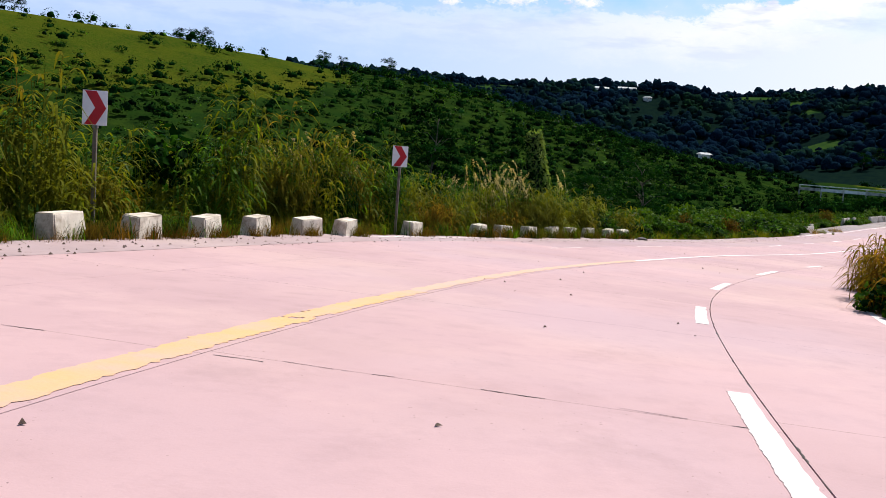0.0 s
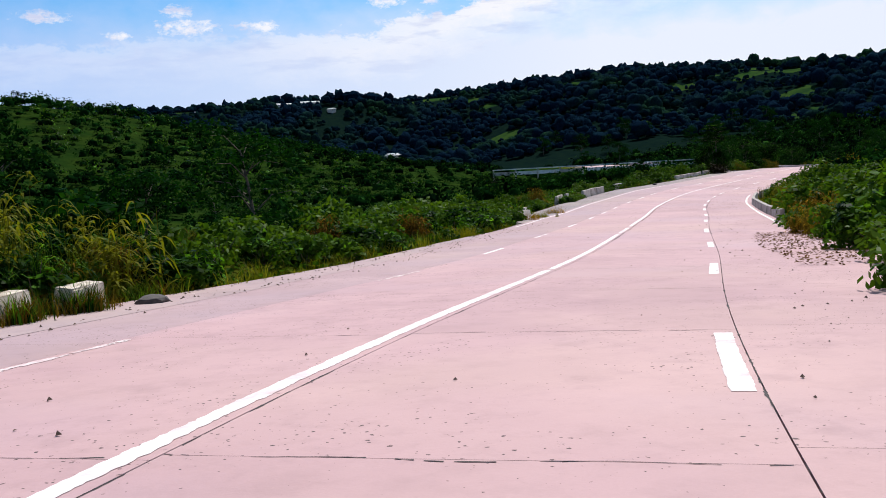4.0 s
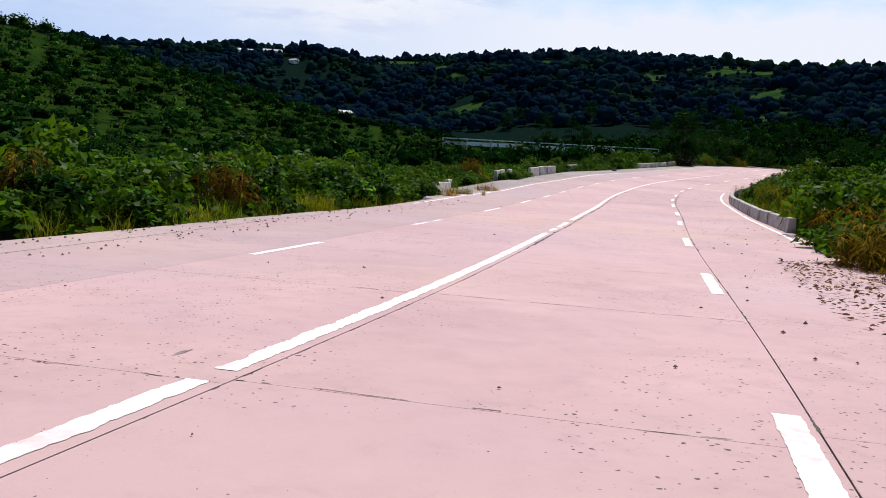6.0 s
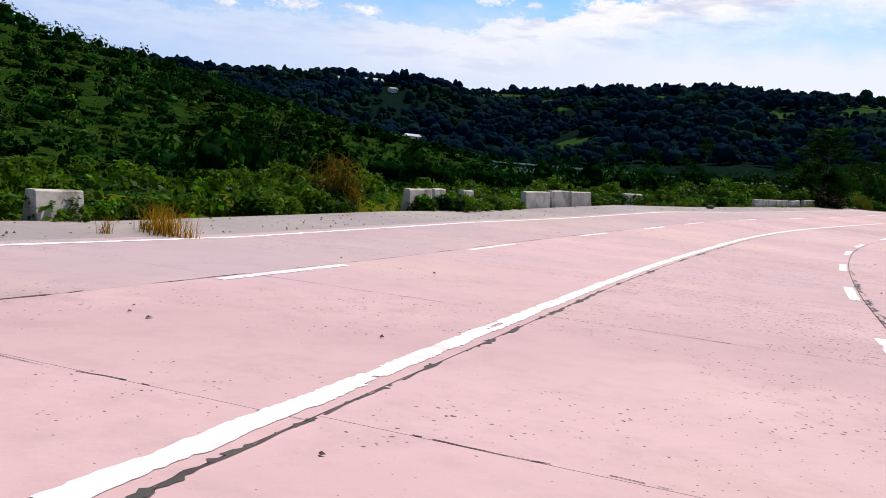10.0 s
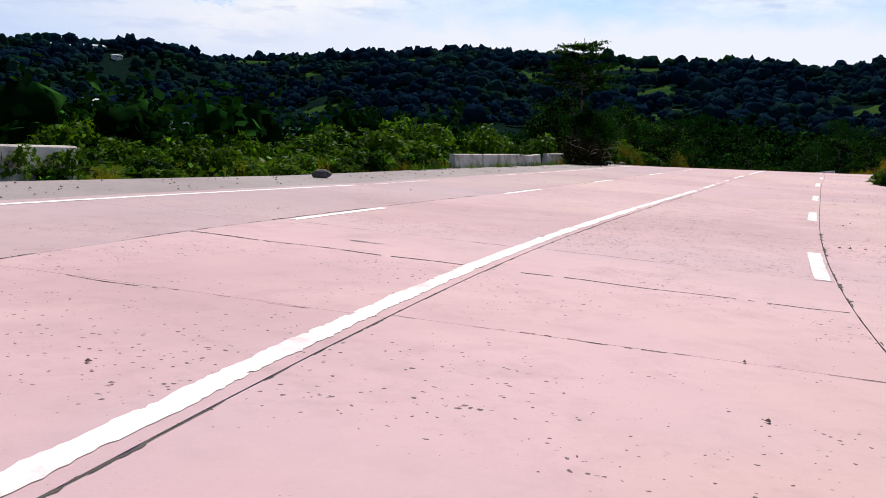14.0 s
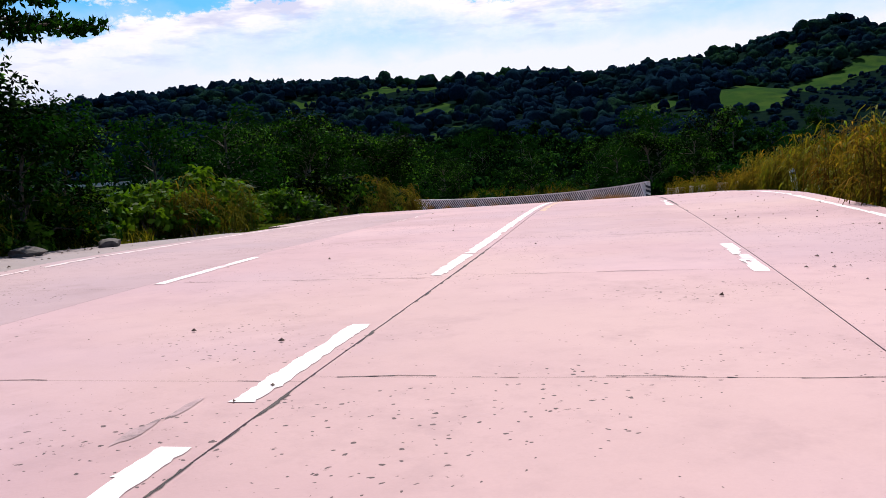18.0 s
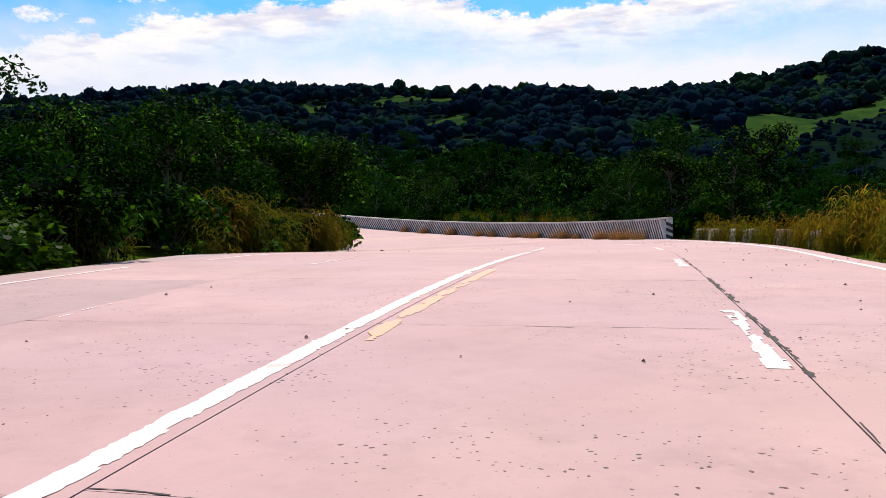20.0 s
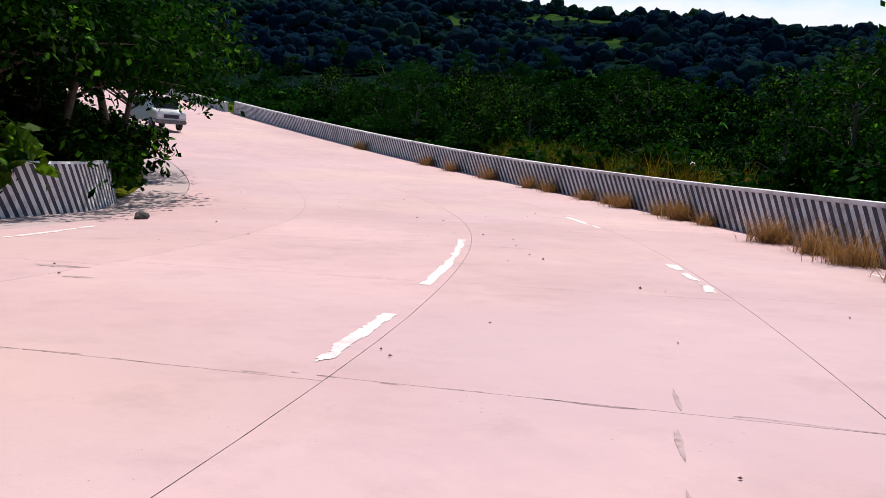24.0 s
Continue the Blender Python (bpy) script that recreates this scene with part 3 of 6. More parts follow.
def low_wood(x, y):
    """Scrub that stays low, on the near side of the pastures: crowns are smaller there."""
    k = np.ones(len(x))
    for a, b, c, d in PASTURES:
        dx, dy = 75 - a, 100 - b
        n = math.hypot(dx, dy)
        f = np.clip(((x - a) * dx + (y - b) * dy) / n, 0, 34)
        k = np.where(np.hypot(x - a - f * dx / n, y - b - f * dy / n) < max(c, d), 0.5, k)
    return np.where(meadow(x, y, 75.0), 0.36, k)


def axis(lo, hi, a, b, fine):
    mid = np.arange(a, b + fine, fine)
    grow = lambda start, end, n: start + (end - start) * np.linspace(0, 1, n)[1:] ** 2.4
    return np.concatenate([grow(a, lo, 46)[::-1], mid, grow(b, hi, 130)])


gx, gy = axis(-2600, 3000, -70, 240, 2.0), axis(-2400, 3200, -50, 330, 2.0)
X, Y = np.meshgrid(gx, gy)
Z = ground_height(X.ravel(), Y.ravel())
nx, ny = len(gx), len(gy)
ii = (np.arange(ny - 1)[:, None] * nx + np.arange(nx - 1)[None]).ravel()
cx, cy = (X[:-1, :-1] + X[1:, 1:]).ravel() / 2, (Y[:-1, :-1] + Y[1:, 1:]).ravel() / 2
_, cu, _, cd = near_road(cx, cy)
cz = ((Z.reshape(ny, nx)[:-1, :-1] + Z.reshape(ny, nx)[1:, 1:]) / 2).ravel()
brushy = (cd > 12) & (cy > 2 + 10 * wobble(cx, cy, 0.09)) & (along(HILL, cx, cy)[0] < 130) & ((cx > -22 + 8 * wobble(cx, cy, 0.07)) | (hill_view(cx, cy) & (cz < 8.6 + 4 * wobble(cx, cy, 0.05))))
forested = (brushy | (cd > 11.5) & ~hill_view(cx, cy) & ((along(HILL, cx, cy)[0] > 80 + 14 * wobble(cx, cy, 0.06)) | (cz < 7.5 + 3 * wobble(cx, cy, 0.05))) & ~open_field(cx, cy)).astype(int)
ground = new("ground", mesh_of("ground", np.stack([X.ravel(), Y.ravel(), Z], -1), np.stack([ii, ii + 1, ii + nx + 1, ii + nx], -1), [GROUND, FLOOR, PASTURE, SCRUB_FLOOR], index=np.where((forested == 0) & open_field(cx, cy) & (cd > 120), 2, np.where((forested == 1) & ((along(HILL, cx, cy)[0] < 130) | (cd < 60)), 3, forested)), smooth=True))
tagged(ground, "grassy valley floor and hills with worn green turf", "ground", kind="structure")

# ---------------------------------------------------------------- the road


def ribbon(s, u0, u1, h, thick=0.0):
    """Vertices and quads of a strip between u0 and u1 (numbers or arrays over s), with sides when thick."""
    s = np.asarray(s, float)
    rows = [on_road(s, u0, h), on_road(s, u1, h)]
    if thick:
        rows = [on_road(s, u0, h - thick)] + rows + [on_road(s, u1, h - thick)]
    v = np.stack(rows, 1)
    n, m = v.shape[:2]
    i = (np.arange(n - 1)[:, None] * m + np.arange(m - 1)[None]).ravel()
    f = np.stack([i, i + m, i + m + 1, i + 1], -1)[:, ::-1]
    return v.reshape(-1, 3), f


SS = np.arange(-60, 322, 1.0)


def left_edge(s):
    return -6.3 - 2.1 * smooth(74, 84, np.asarray(s, float)) * (1 - smooth(160, 170, np.asarray(s, float)))


road = new("road", mesh_of("road", *ribbon(SS, left_edge(SS) - 0.1, 6.55, -0.035, 0.3), JOINT))
tagged(road, "four lane concrete hill road with tarred joints", "road", kind="structure")
v, f = ribbon(np.arange(76, 168, 1.0), left_edge(np.arange(76, 168, 1.0)), -6.22, -0.006, 0.05)
tagged(new("shoulder", mesh_of("shoulder", v, f, SHOULDER)), "grey paved shoulder with dirt along its edge", "shoulder", kind="structure")


v, f = ribbon(np.arange(-40, 66, 1.0), -6.28, -4.85 - 0.9 * smooth(40, 64, np.arange(-40, 66, 1.0)), 0.004, 0.0)
tagged(new("shoulder", mesh_of("shoulder", v, f, DUSTY)), "dusty grey margin of the concrete road", "shoulder", kind="structure")


q = np.arange(170, 240, 1.0)
v, f = ribbon(q, np.interp(q, [170, 176, 192, 197, 203, 210, 240], [-6.9, -6.9, -7.9, -9.2, -7.6, -7.5, -7.6]), -6.22, -0.004, 0.05)
tagged(new("shoulder", mesh_of("shoulder", v, f, DUSTY)), "dusty concrete apron before the striped barrier", "shoulder", kind="structure")


def centre_joint(s):
    return np.interp(s, [-20, 0, 20, 28, 48, 66, 74, 96, 114, 125, 135, 145, 175, 186, 198, 230, 400], [-0.6, -0.5, 0.13, 0.19, 0.185, 0.20, 0.11, 0.12, 0.18, 0.205, 0.17, 0.19, 0.20, 0.30, 0.44, 0.3, 0.2])


# slabs, 4.42 m long, in four lanes
GAP = 0.0055
JOINT_AT = np.interp(np.arange(-20, 62), [-20, -9, 0, 1, 4, 5, 17, 23, 30, 62], [-43.2, 5.5, 46.7, 51.15, 64.15, 68.4, 121.85, 148.45, 178.4, 320.2])
for lane in range(4):
    for j in range(81):
        a, b = JOINT_AT[j], JOINT_AT[j + 1]
        shift = (-0.5, -0.1, 0.0, 0.3)[lane]
        st = np.linspace(a + GAP * 0.45 + shift, b - GAP * 0.45 + shift, 5)
        st = np.clip(st, -40, 320)
        c = centre_joint(st)
        g = GAP * (1 - 0.55 * smooth(170, 186, st))
        lo, hi = ((-6.2, -3.112), (-3.108, c - g), (c + g, 3.35 - g), (3.35 + g, 6.5))[lane]
        rows = [on_road(st, lo, -0.05), on_road(st, lo, 0), on_road(st, (np.asarray(lo) + np.asarray(hi)) / 2, 0.0), on_road(st, hi, 0), on_road(st, hi, -0.05)]
        v = np.stack(rows, 1)
        i = (np.arange(4)[:, None] * 5 + np.arange(4)[None]).ravel()
        slab = new("slab", mesh_of("slab", v.reshape(-1, 3), np.stack([i, i + 1, i + 6, i + 5], -1), SLAB_EVEN if a < 24 or a > 170 else SLAB_WORN if lane == 0 else SLAB_PITTED if lane > 1 and (84 < a < 104 or 119 < a < 134) else SLAB))
        slab.parent = road


# ---------------------------------------------------------------- painted lines
def soft(a, n, axis):
    """A running mean of n along an axis, brought back to unit spread."""
    for _ in range(2):
        c = np.cumsum(np.concatenate([np.zeros_like(np.take(a, [0], axis)), a], axis), axis)
        a = (np.take(c, range(n, c.shape[axis]), axis) - np.take(c, range(0, c.shape[axis] - n), axis)) / n
    return a * math.sqrt(1.5 * n)


def worn_line(s0, s1, u, width, rng, wear=0.3, cell=0.045, h=0.004, rag=0.13, bands=7):
    """Paint in narrow bands with ragged edges, flakes and lengths of it worn away."""
    n = max(3, int((s1 - s0) / cell))
    st = np.linspace(s0, s1, n + 1)
    uu = u(st) if callable(u) else np.full(n + 1, float(u))
    left, right = (soft(rng.normal(size=n + 9), 5, 0) * rag * width * 0.25 for _ in range(2))
    k = np.linspace(0, 1, bands + 1)
    uk = (uu - width / 2 + left)[:, None] * (1 - k) + (uu + width / 2 + right)[:, None] * k
    long = soft(rng.normal(size=n + 30), 16, 0)[:n]
    ragged = rng.normal(size=(2, n + 1)) * rag * width * 0.30
    uk[:, 0] += ragged[0]
    uk[:, -1] += ragged[1]
    flake = soft(soft(rng.normal(size=(n + 8, bands + 4)), 5, 0), 3, 1)[:n, :bands]
    fine = rng.normal(size=(n, bands))
    rim = np.abs(np.linspace(-1, 1, bands))[None] ** 4
    keep = 0.52 + 0.085 * long[:, None] + 0.095 * flake + 0.020 * fine - 0.13 * rim > wear
    i, b = np.nonzero(keep)
    if not len(i):
        i, b = np.array([0]), np.array([0])
    v = np.stack([on_road(st[i], uk[i, b], h), on_road(st[i + 1], uk[i + 1, b], h), on_road(st[i + 1], uk[i + 1, b + 1], h), on_road(st[i], uk[i, b + 1], h)], 1)
    return v.reshape(-1, 3), np.arange(4 * len(v)).reshape(-1, 4)[:, ::-1]


rng = np.random.default_rng(4)
lines = thing("lane_marking", pose(0, 0, 0), "worn white and yellow painted lane lines on concrete", "road marking", kind="structure")
for a, b, wear in ((26, 46.6, 0.10), (46.9, 62.6, 0.16), (62.6, 64.6, 0.47), (65.1, 67.6, 0.33), (69.0, 128, 0.18), (128, 134, 0.26), (134.0, 136.2, 0.38), (136.5, 138.7, 0.34), (139.6, 140.0, 0.4), (140.8, 142.0, 0.36), (142.2, 143.5, 0.44),
                   (143.9, 145.4, 0.50), (146.9, 148.0, 0.40), (150.4, 151.5, 0.44), (152.2, 154.3, 0.28), (157.0, 159.1, 0.34), (159.2, 176.0, 0.22), (176.0, 181.2, 0.30), (181.2, 183.3, 0.40), (184.1, 189.5, 0.30), (189.75, 190.15, 0.30),
                   (190.6, 192.0, 0.36), (196.2, 198.3, 0.42), (200.2, 206.0, 0.42)):
    part("centre_line", mesh_of("centre_line", *worn_line(a, b, lambda q: centre_joint(q) - 0.165, 0.15 if a < 186 else 0.12, rng, wear), WHITE if a < 175 else FADED), None, lines)
part("centre_line", mesh_of("centre_line", *worn_line(-40, 11, lambda q: centre_joint(q) - 0.20, 0.27, rng, 0.16), YELLOW), None, lines, "faded yellow centre line")
part("centre_line", mesh_of("centre_line", *worn_line(11, 26, lambda q: centre_joint(q) - 0.20, 0.24, rng, 0.22), YELLOW_DUST), None, lines, "dusty yellow centre line")
part("centre_line", mesh_of("centre_line", *worn_line(169, 176, lambda q: centre_joint(q) + 0.12, 0.15, rng, 0.42), YELLOW_DUST), None, lines, "faded yellow centre line")
TOPS = (6.7, 14.2, 21.8, 29.4, 37.3, 47.4, 56.1, 64.7, 73.2, 80.6, 88.1, 95.3, 103.1, 110.6, 116.4, 124.6, 133.2, 141.2, 150.8, 159.5, 171.0, 179.6, 187.0, 194.3, 203.8, 212.5)
for top in TOPS:
    for u, w, wear in ((3.22, 0.16, 0.06 if top < 60 else 0.22 if top < 160 else 0.40), (-2.99, 0.13, 0.44 if top < 50 else 0.22 if top < 160 else 0.55)):
        if (u < 0 and top < 24) or (u < 0 and top > 190):
            continue
        got = worn_line(top - 2.7, top, u, w, rng, wear, rag=0.06)
        if got:
            part("dash", mesh_of("dash", *got, FADED if top > 175 or (u < 0 and top < 50) else WHITE), None, lines)
for a, b, wear in ((-40, 14, 0.1), (14, 45, 0.2), (72, 129, 0.14), (129.4, 133, 0.42), (138, 176, 0.36), (178, 205, 0.34)):
    part("edge_line", mesh_of("edge_line", *worn_line(a, b, -5.85 if b < 190 else -5.52, 0.12, rng, wear), WHITE if b < 130 else FADED), None, lines)
for a, b, wear in ((-40, -8, 0.1), (13, 30, 0.1), (66, 112, 0.1), (158, 204, 0.25)):
    part("edge_line", mesh_of("edge_line", *worn_line(a, b, 6.03, 0.13, rng, wear), WHITE), None, lines)

# broken, tar-dark wear along the joints
for a, b, u, w, wear in ((58, 112, lambda q: centre_joint(q) + 0.01, 0.045, 0.44), (89, 101, lambda q: 3.41 + 0.02 * np.sin(q * 2.1), 0.085, 0.49), (60, 128, lambda q: q * 0 + 3.36, 0.035, 0.5),
                         (166, 182, lambda q: q * 0 + 3.37, 0.04, 0.5), (112, 160, lambda q: centre_joint(q) + 0.01, 0.02, 0.48), (70, 150, lambda q: q * 0 - 3.12, 0.025, 0.5),
                         (20, 58, lambda q: centre_joint(q) + 0.01, 0.016, 0.5), (-4, 58, lambda q: q * 0 + 3.35, 0.014, 0.5)):
    part("joint_wear", mesh_of("joint_wear", *worn_line(a, b, u, w, rng, wear, 0.04, 0.003, 0.8, 3), JOINT), None, road, "crumbled dark joint")


def crossing_crack(s, u0, u1, width, wear, seed):
    """A wandering crack or a crumbled joint from side to side of a lane."""
    r = np.random.default_rng(seed)
    n = int((u1 - u0) / 0.05)
    u = np.linspace(u0, u1, n + 1)
    mid = s + np.cumsum(r.normal(0, 0.003, n + 1)) + 0.02 * np.sin(u * 5 + seed)
    w = width * r.uniform(0.35, 1.0, n + 1) * (0.5 + 0.5 * np.sin(u * 1.7 + seed) ** 2)
    q = np.nonzero(np.convolve(r.random(n + 8), np.ones(5) / 5, "same")[4:-4] > wear)[0]
    v = np.stack([on_road(mid[q] - w[q], u[q], 0.003), on_road(mid[q + 1] - w[q + 1], u[q + 1], 0.003), on_road(mid[q + 1] + w[q + 1], u[q + 1], 0.003), on_road(mid[q] + w[q], u[q], 0.003)], 1)
    part("crack", mesh_of("crack", v.reshape(-1, 3), np.arange(4 * len(q)).reshape(-1, 4), JOINT), None, road, "thin dark crack across the lane")



def stain(s, u, L, W, seed, label="dark smear on the concrete"):
    """An irregular flat mark on the road."""
    r = np.random.default_rng(seed)
    a = np.linspace(0, 2 * np.pi, 18, endpoint=False)
    k = 0.55 + 0.45 * r.random(18)
    v = np.concatenate([on_road(s + np.cos(a) * L / 2 * k, u + np.sin(a) * W / 2 * k, 0.003), on_road([s], [u], 0.003)])
    i = np.arange(18)
    part("stain", mesh_of("stain", v, np.stack([i, np.full(18, 18), (i + 1) % 18], -1)[:, ::-1], STAIN), None, road, label)


for s, u, L, W in ((199.7, -3.35, 0.22, 0.75), (199.0, -2.75, 0.12, 0.4), (196.4, 2.28, 0.5, 0.035), (195.6, 2.22, 0.6, 0.045), (194.8, 2.2, 0.5, 0.04), (151.7, -0.27, 0.5, 0.10), (152.1, -0.23, 0.5, 0.07),
                   (65.15, -0.52, 0.22, 0.28), (65.15, -0.76, 0.06, 0.24), (65.1, 2.63, 0.10, 0.12), (64.1, 2.47, 0.07, 0.12), (47.2, -0.45, 0.3, 0.05), (120.7, -1.42, 0.12, 0.5), (146.8, -0.46, 0.12, 0.2),
                   (147.3, 0.87, 0.06, 0.14), (147.3, 2.54, 0.07, 0.14), (78.2, -1.22, 0.08, 0.2)):
    stain(s, u, L, W, int(s * 7))
crossing_crack(119.95, -3.1, 3.3, 0.022, 0.36, 3)
for j, s in enumerate(JOINT_AT):
    if -5 < s < 205:
        faint = 0.55 if s > 176 or 8 < s < 24 else 1.0
        crossing_crack(s, 0.2, 3.3, 0.009 * faint, 0.46 + 0.06 * (faint < 1), 10 + j)
        crossing_crack(s - 0.1, -3.1, 0.1, (0.016 if 60 < s < 75 else 0.008) * faint, 0.40 if 60 < s < 75 else 0.52, 110 + j)
for s, u, L in ((16.4, 1.2, 0.3), (45.2, -0.9, 0.35)):
    crossing_crack(s, u, u + L, 0.016, 0.2, int(s))

# ---------------------------------------------------------------- concrete guard blocks


def block_mesh(w, h, d, seed):
    """A squat cast block with a narrower top and chipped, rounded edges."""
    bm = bmesh.new()
    box(bm, (-d / 2, -w / 2, -0.12), (d / 2, w / 2, h), 0.02)
    r = random.Random(seed)
    for v in bm.verts:
        k = (v.co.z + 0.12) / (h + 0.12)
        v.co.x *= 1.0 - 0.26 * k
        v.co.y *= 1.0 - 0.10 * k
        v.co += Vector((r.uniform(-1, 1), r.uniform(-1, 1), r.uniform(-1, 1))) * 0.010
    me = bpy.data.meshes.new("guard_block")
    bm.normal_update()
    bm.to_mesh(me)
    bm.free()
    me.materials.append(BLOCK)
    return me


BLOCK_FEET = []
shapes = [block_mesh(0.84, 0.46, 0.44, q) for q in range(4)]
for q, (s, u) in enumerate(((9.6, -6.6), (12.0, -6.5), (13.7, -6.35), (15.5, -6.3), (17.25, -6.35), (19.05, -6.25), (20.45, -6.1), (24.1, -6.3), (28.3, -6.4), (30.2, -6.45),
                            (31.85, -6.25), (33.75, -6.25), (35.2, -6.2), (37.2, -6.3), (39.0, -6.2), (40.5, -6.2))):
    BLOCK_FEET += [(s + random.uniform(-0.45, 0.45), u + random.uniform(0.22, 0.36)) for _ in range(5)]
    ob = new("guard_block", shapes[q % 4])
    ob.matrix_world = place(s, u, -0.05, random.uniform(-9, 9)) @ pose(0, 0, 0, random.uniform(-4, 4), random.uniform(-4, 7), 0)
    tagged(ob, "pale weathered concrete guard block at the road edge, grass behind", "guard block", "guard blocks on the bend")
for q, (s, u) in enumerate(((198.9, 7.6), (197.4, 7.6), (195.4, 7.7), (193.9, 7.7), (191.2, 7.8), (188.4, 7.9))):
    ob = new("guard_block", shapes[q % 4])
    ob.matrix_world = place(s, u, -0.08, random.uniform(-6, 6))
    tagged(ob, "weathered concrete guard block half hidden in yellow grass", "guard block", "guard blocks before the striped barrier")

# ---------------------------------------------------------------- chevron signs


def chevron_sign(s, u, h, size, turn):
    t = thing("chevron_sign", place(s, u, 0, turn), "white road sign with a red chevron on a steel post", "road sign", "chevron signs on the bend")
    w, g = size
    bm = bmesh.new()
    box(bm, (-w / 2, -0.012, h - g), (w / 2, 0.0, h), 0.004)
    panel = part("panel", bm, SIGN, t)
    bm = bmesh.new()
    outline = [(-0.40, 0.5), (0.06, 0.5), (0.46, 0.0), (0.06, -0.5), (-0.40, -0.5), (0.02, 0.0)]
    front = [bm.verts.new((x * w, -0.018, h - g / 2 + y * g * 0.97)) for x, y in outline]
    back = [bm.verts.new((x * w, -0.0125, h - g / 2 + y * g * 0.97)) for x, y in outline]
    for a, b, c in ((0, 1, 5), (1, 2, 5), (2, 3, 5), (3, 4, 5)):
        bm.faces.new((front[a], front[b], front[c]))
    for q in range(6):
        bm.faces.new((front[q], back[q], back[(q + 1) % 6], front[(q + 1) % 6]))
    bmesh.ops.recalc_face_normals(bm, faces=bm.faces)
    part("chevron", bm, RED, panel, "red arrow-shaped chevron")
    bm = bmesh.new()
    box(bm, (-0.035, 0.002, -0.6), (0.035, 0.062, h - 0.06), 0.008)
    part("post", bm, RUST, t)
    bm = bmesh.new()
    box(bm, (-0.05, -0.004, h - g - 0.05), (0.05, 0.066, h - g + 0.03), 0.006)
    part("bracket", bm, STEEL, t)
    return t


chevron_sign(13.5, -7.2, 2.48, (0.46, 0.60), 10)
chevron_sign(23.6, -6.55, 2.58, (0.46, 0.60), 14)

# ---------------------------------------------------------------- low walls, kerb and striped barriers


def wall_mesh(s0, s1, u0, u1, h, thick, mats, lean=0.08, stripes=0.0, slant=0.28, seed=1, ends=None):
    """A cast barrier along the road. With stripes it is cut into slanted slices of two paints, each a face of its own."""
    step = stripes if stripes else 0.45
    n = max(2, int(round((s1 - s0) / step)))
    st = np.linspace(s0, s1, n + 1)
    ue = np.interp(st, np.linspace(s0, s1, len(u0)), u0) if isinstance(u0, (list, tuple)) else np.linspace(u0, u1, n + 1)
    sg = np.sign(ue.mean())
    r = np.random.default_rng(seed)
    dip = np.convolve(r.normal(0, 0.02, n + 9), np.ones(5) / 5, "same")[4:-4]
    if stripes:
        dip = dip * 0
    top = np.clip(st + slant, *ends) if stripes else st
    inner = lambda q, k: on_road(q, ue - sg * (thick / 2) + sg * lean * k, -0.14 + (h + 0.14) * k + (dip * k))
    outer = lambda q, k: on_road(q, ue + sg * (thick / 2) - sg * lean * k, -0.14 + (h + 0.14) * k + (dip * k))
    rows = [inner(st, 0), inner(top, 0.96), inner(top, 1.0) + 0, outer(top, 1.0), outer(st, 0)]
    rows[2] = on_road(top, ue - sg * (thick / 2 - 0.02) + sg * lean, h + dip)
    v = np.stack(rows, 1)
    i = (np.arange(n)[:, None] * 5 + np.arange(4)[None]).ravel()
    f = np.stack([i, i + 1, i + 6, i + 5], -1)
    if sg < 0:
        f = f[:, ::-1]
    v = v.reshape(-1, 3)
    # end caps
    e = n * 5
    caps = np.array([(0, 1, 2, 3), (0, 3, 4, 4), (e + 3, e + 2, e + 1, e), (e + 4, e + 3, e, e)])
    idx = np.zeros(len(f), int)
    if stripes:
        col = (np.arange(n) % 2)[:, None] * np.array([1, 0, 0, 0])[None]
        idx = col.ravel()
    me = bpy.data.meshes.new("wall")
    me.from_pydata(v.tolist(), [], f.tolist() + [tuple(dict.fromkeys(c)) for c in caps.tolist()])
    for m in mats:
        me.materials.append(m)
    me.polygons.foreach_set("material_index", np.concatenate([idx, np.zeros(4, int)]).astype(np.int32))
    me.update()
    return me


for s0, s1, u0, u1, h in ((80.5, 83.6, -7.35, -7.35, 0.46), (88.4, 89.4, -8.6, -8.65, 0.46), (104.1, 105.0, -9.1, -9.15, 0.62), (106.5, 107.3, -9.2, -9.2, 0.60),
                          (111.0, 113.3, -8.75, -8.75, 0.62), (113.5, 115.2, -8.75, -8.7, 0.64), (115.5, 117.3, -8.7, -8.6, 0.62), (102.2, 103.9, -9.0, -9.1, 0.6),
                          (122.6, 124.7, -9.3, -9.3, 0.52), (141.3, 144.0, -8.75, -8.75, 0.47), (144.2, 148.6, -8.75, -8.75, 0.47), (148.8, 151.4, -8.75, -8.75, 0.47),
                          (152.6, 155.4, -8.8, -8.75, 0.50)):
    ob = new("concrete_barrier", wall_mesh(s0, s1, u0, u1, h, 0.34, [CAST], 0.07, seed=int(s0)))
    tagged(ob, "low grey concrete roadside barrier stained and overgrown with weeds", "barrier", "low barriers along the shoulder")
for s0, s1, u0, u1 in ((70.5, 76.0, 6.45, 6.45), (76.3, 92.0, 6.45, 6.40), (92.2, 106.0, 6.40, 6.75), (108.0, 119.0, 7.0, 7.4)):
    ob = new("kerb_wall", wall_mesh(s0, s1, u0, u1, 0.44, 0.26, [CURB], 0.03, seed=int(s0)))
    tagged(ob, "low weathered concrete kerb wall holding back a grassy bank", "kerb wall", "kerb walls along the bank")



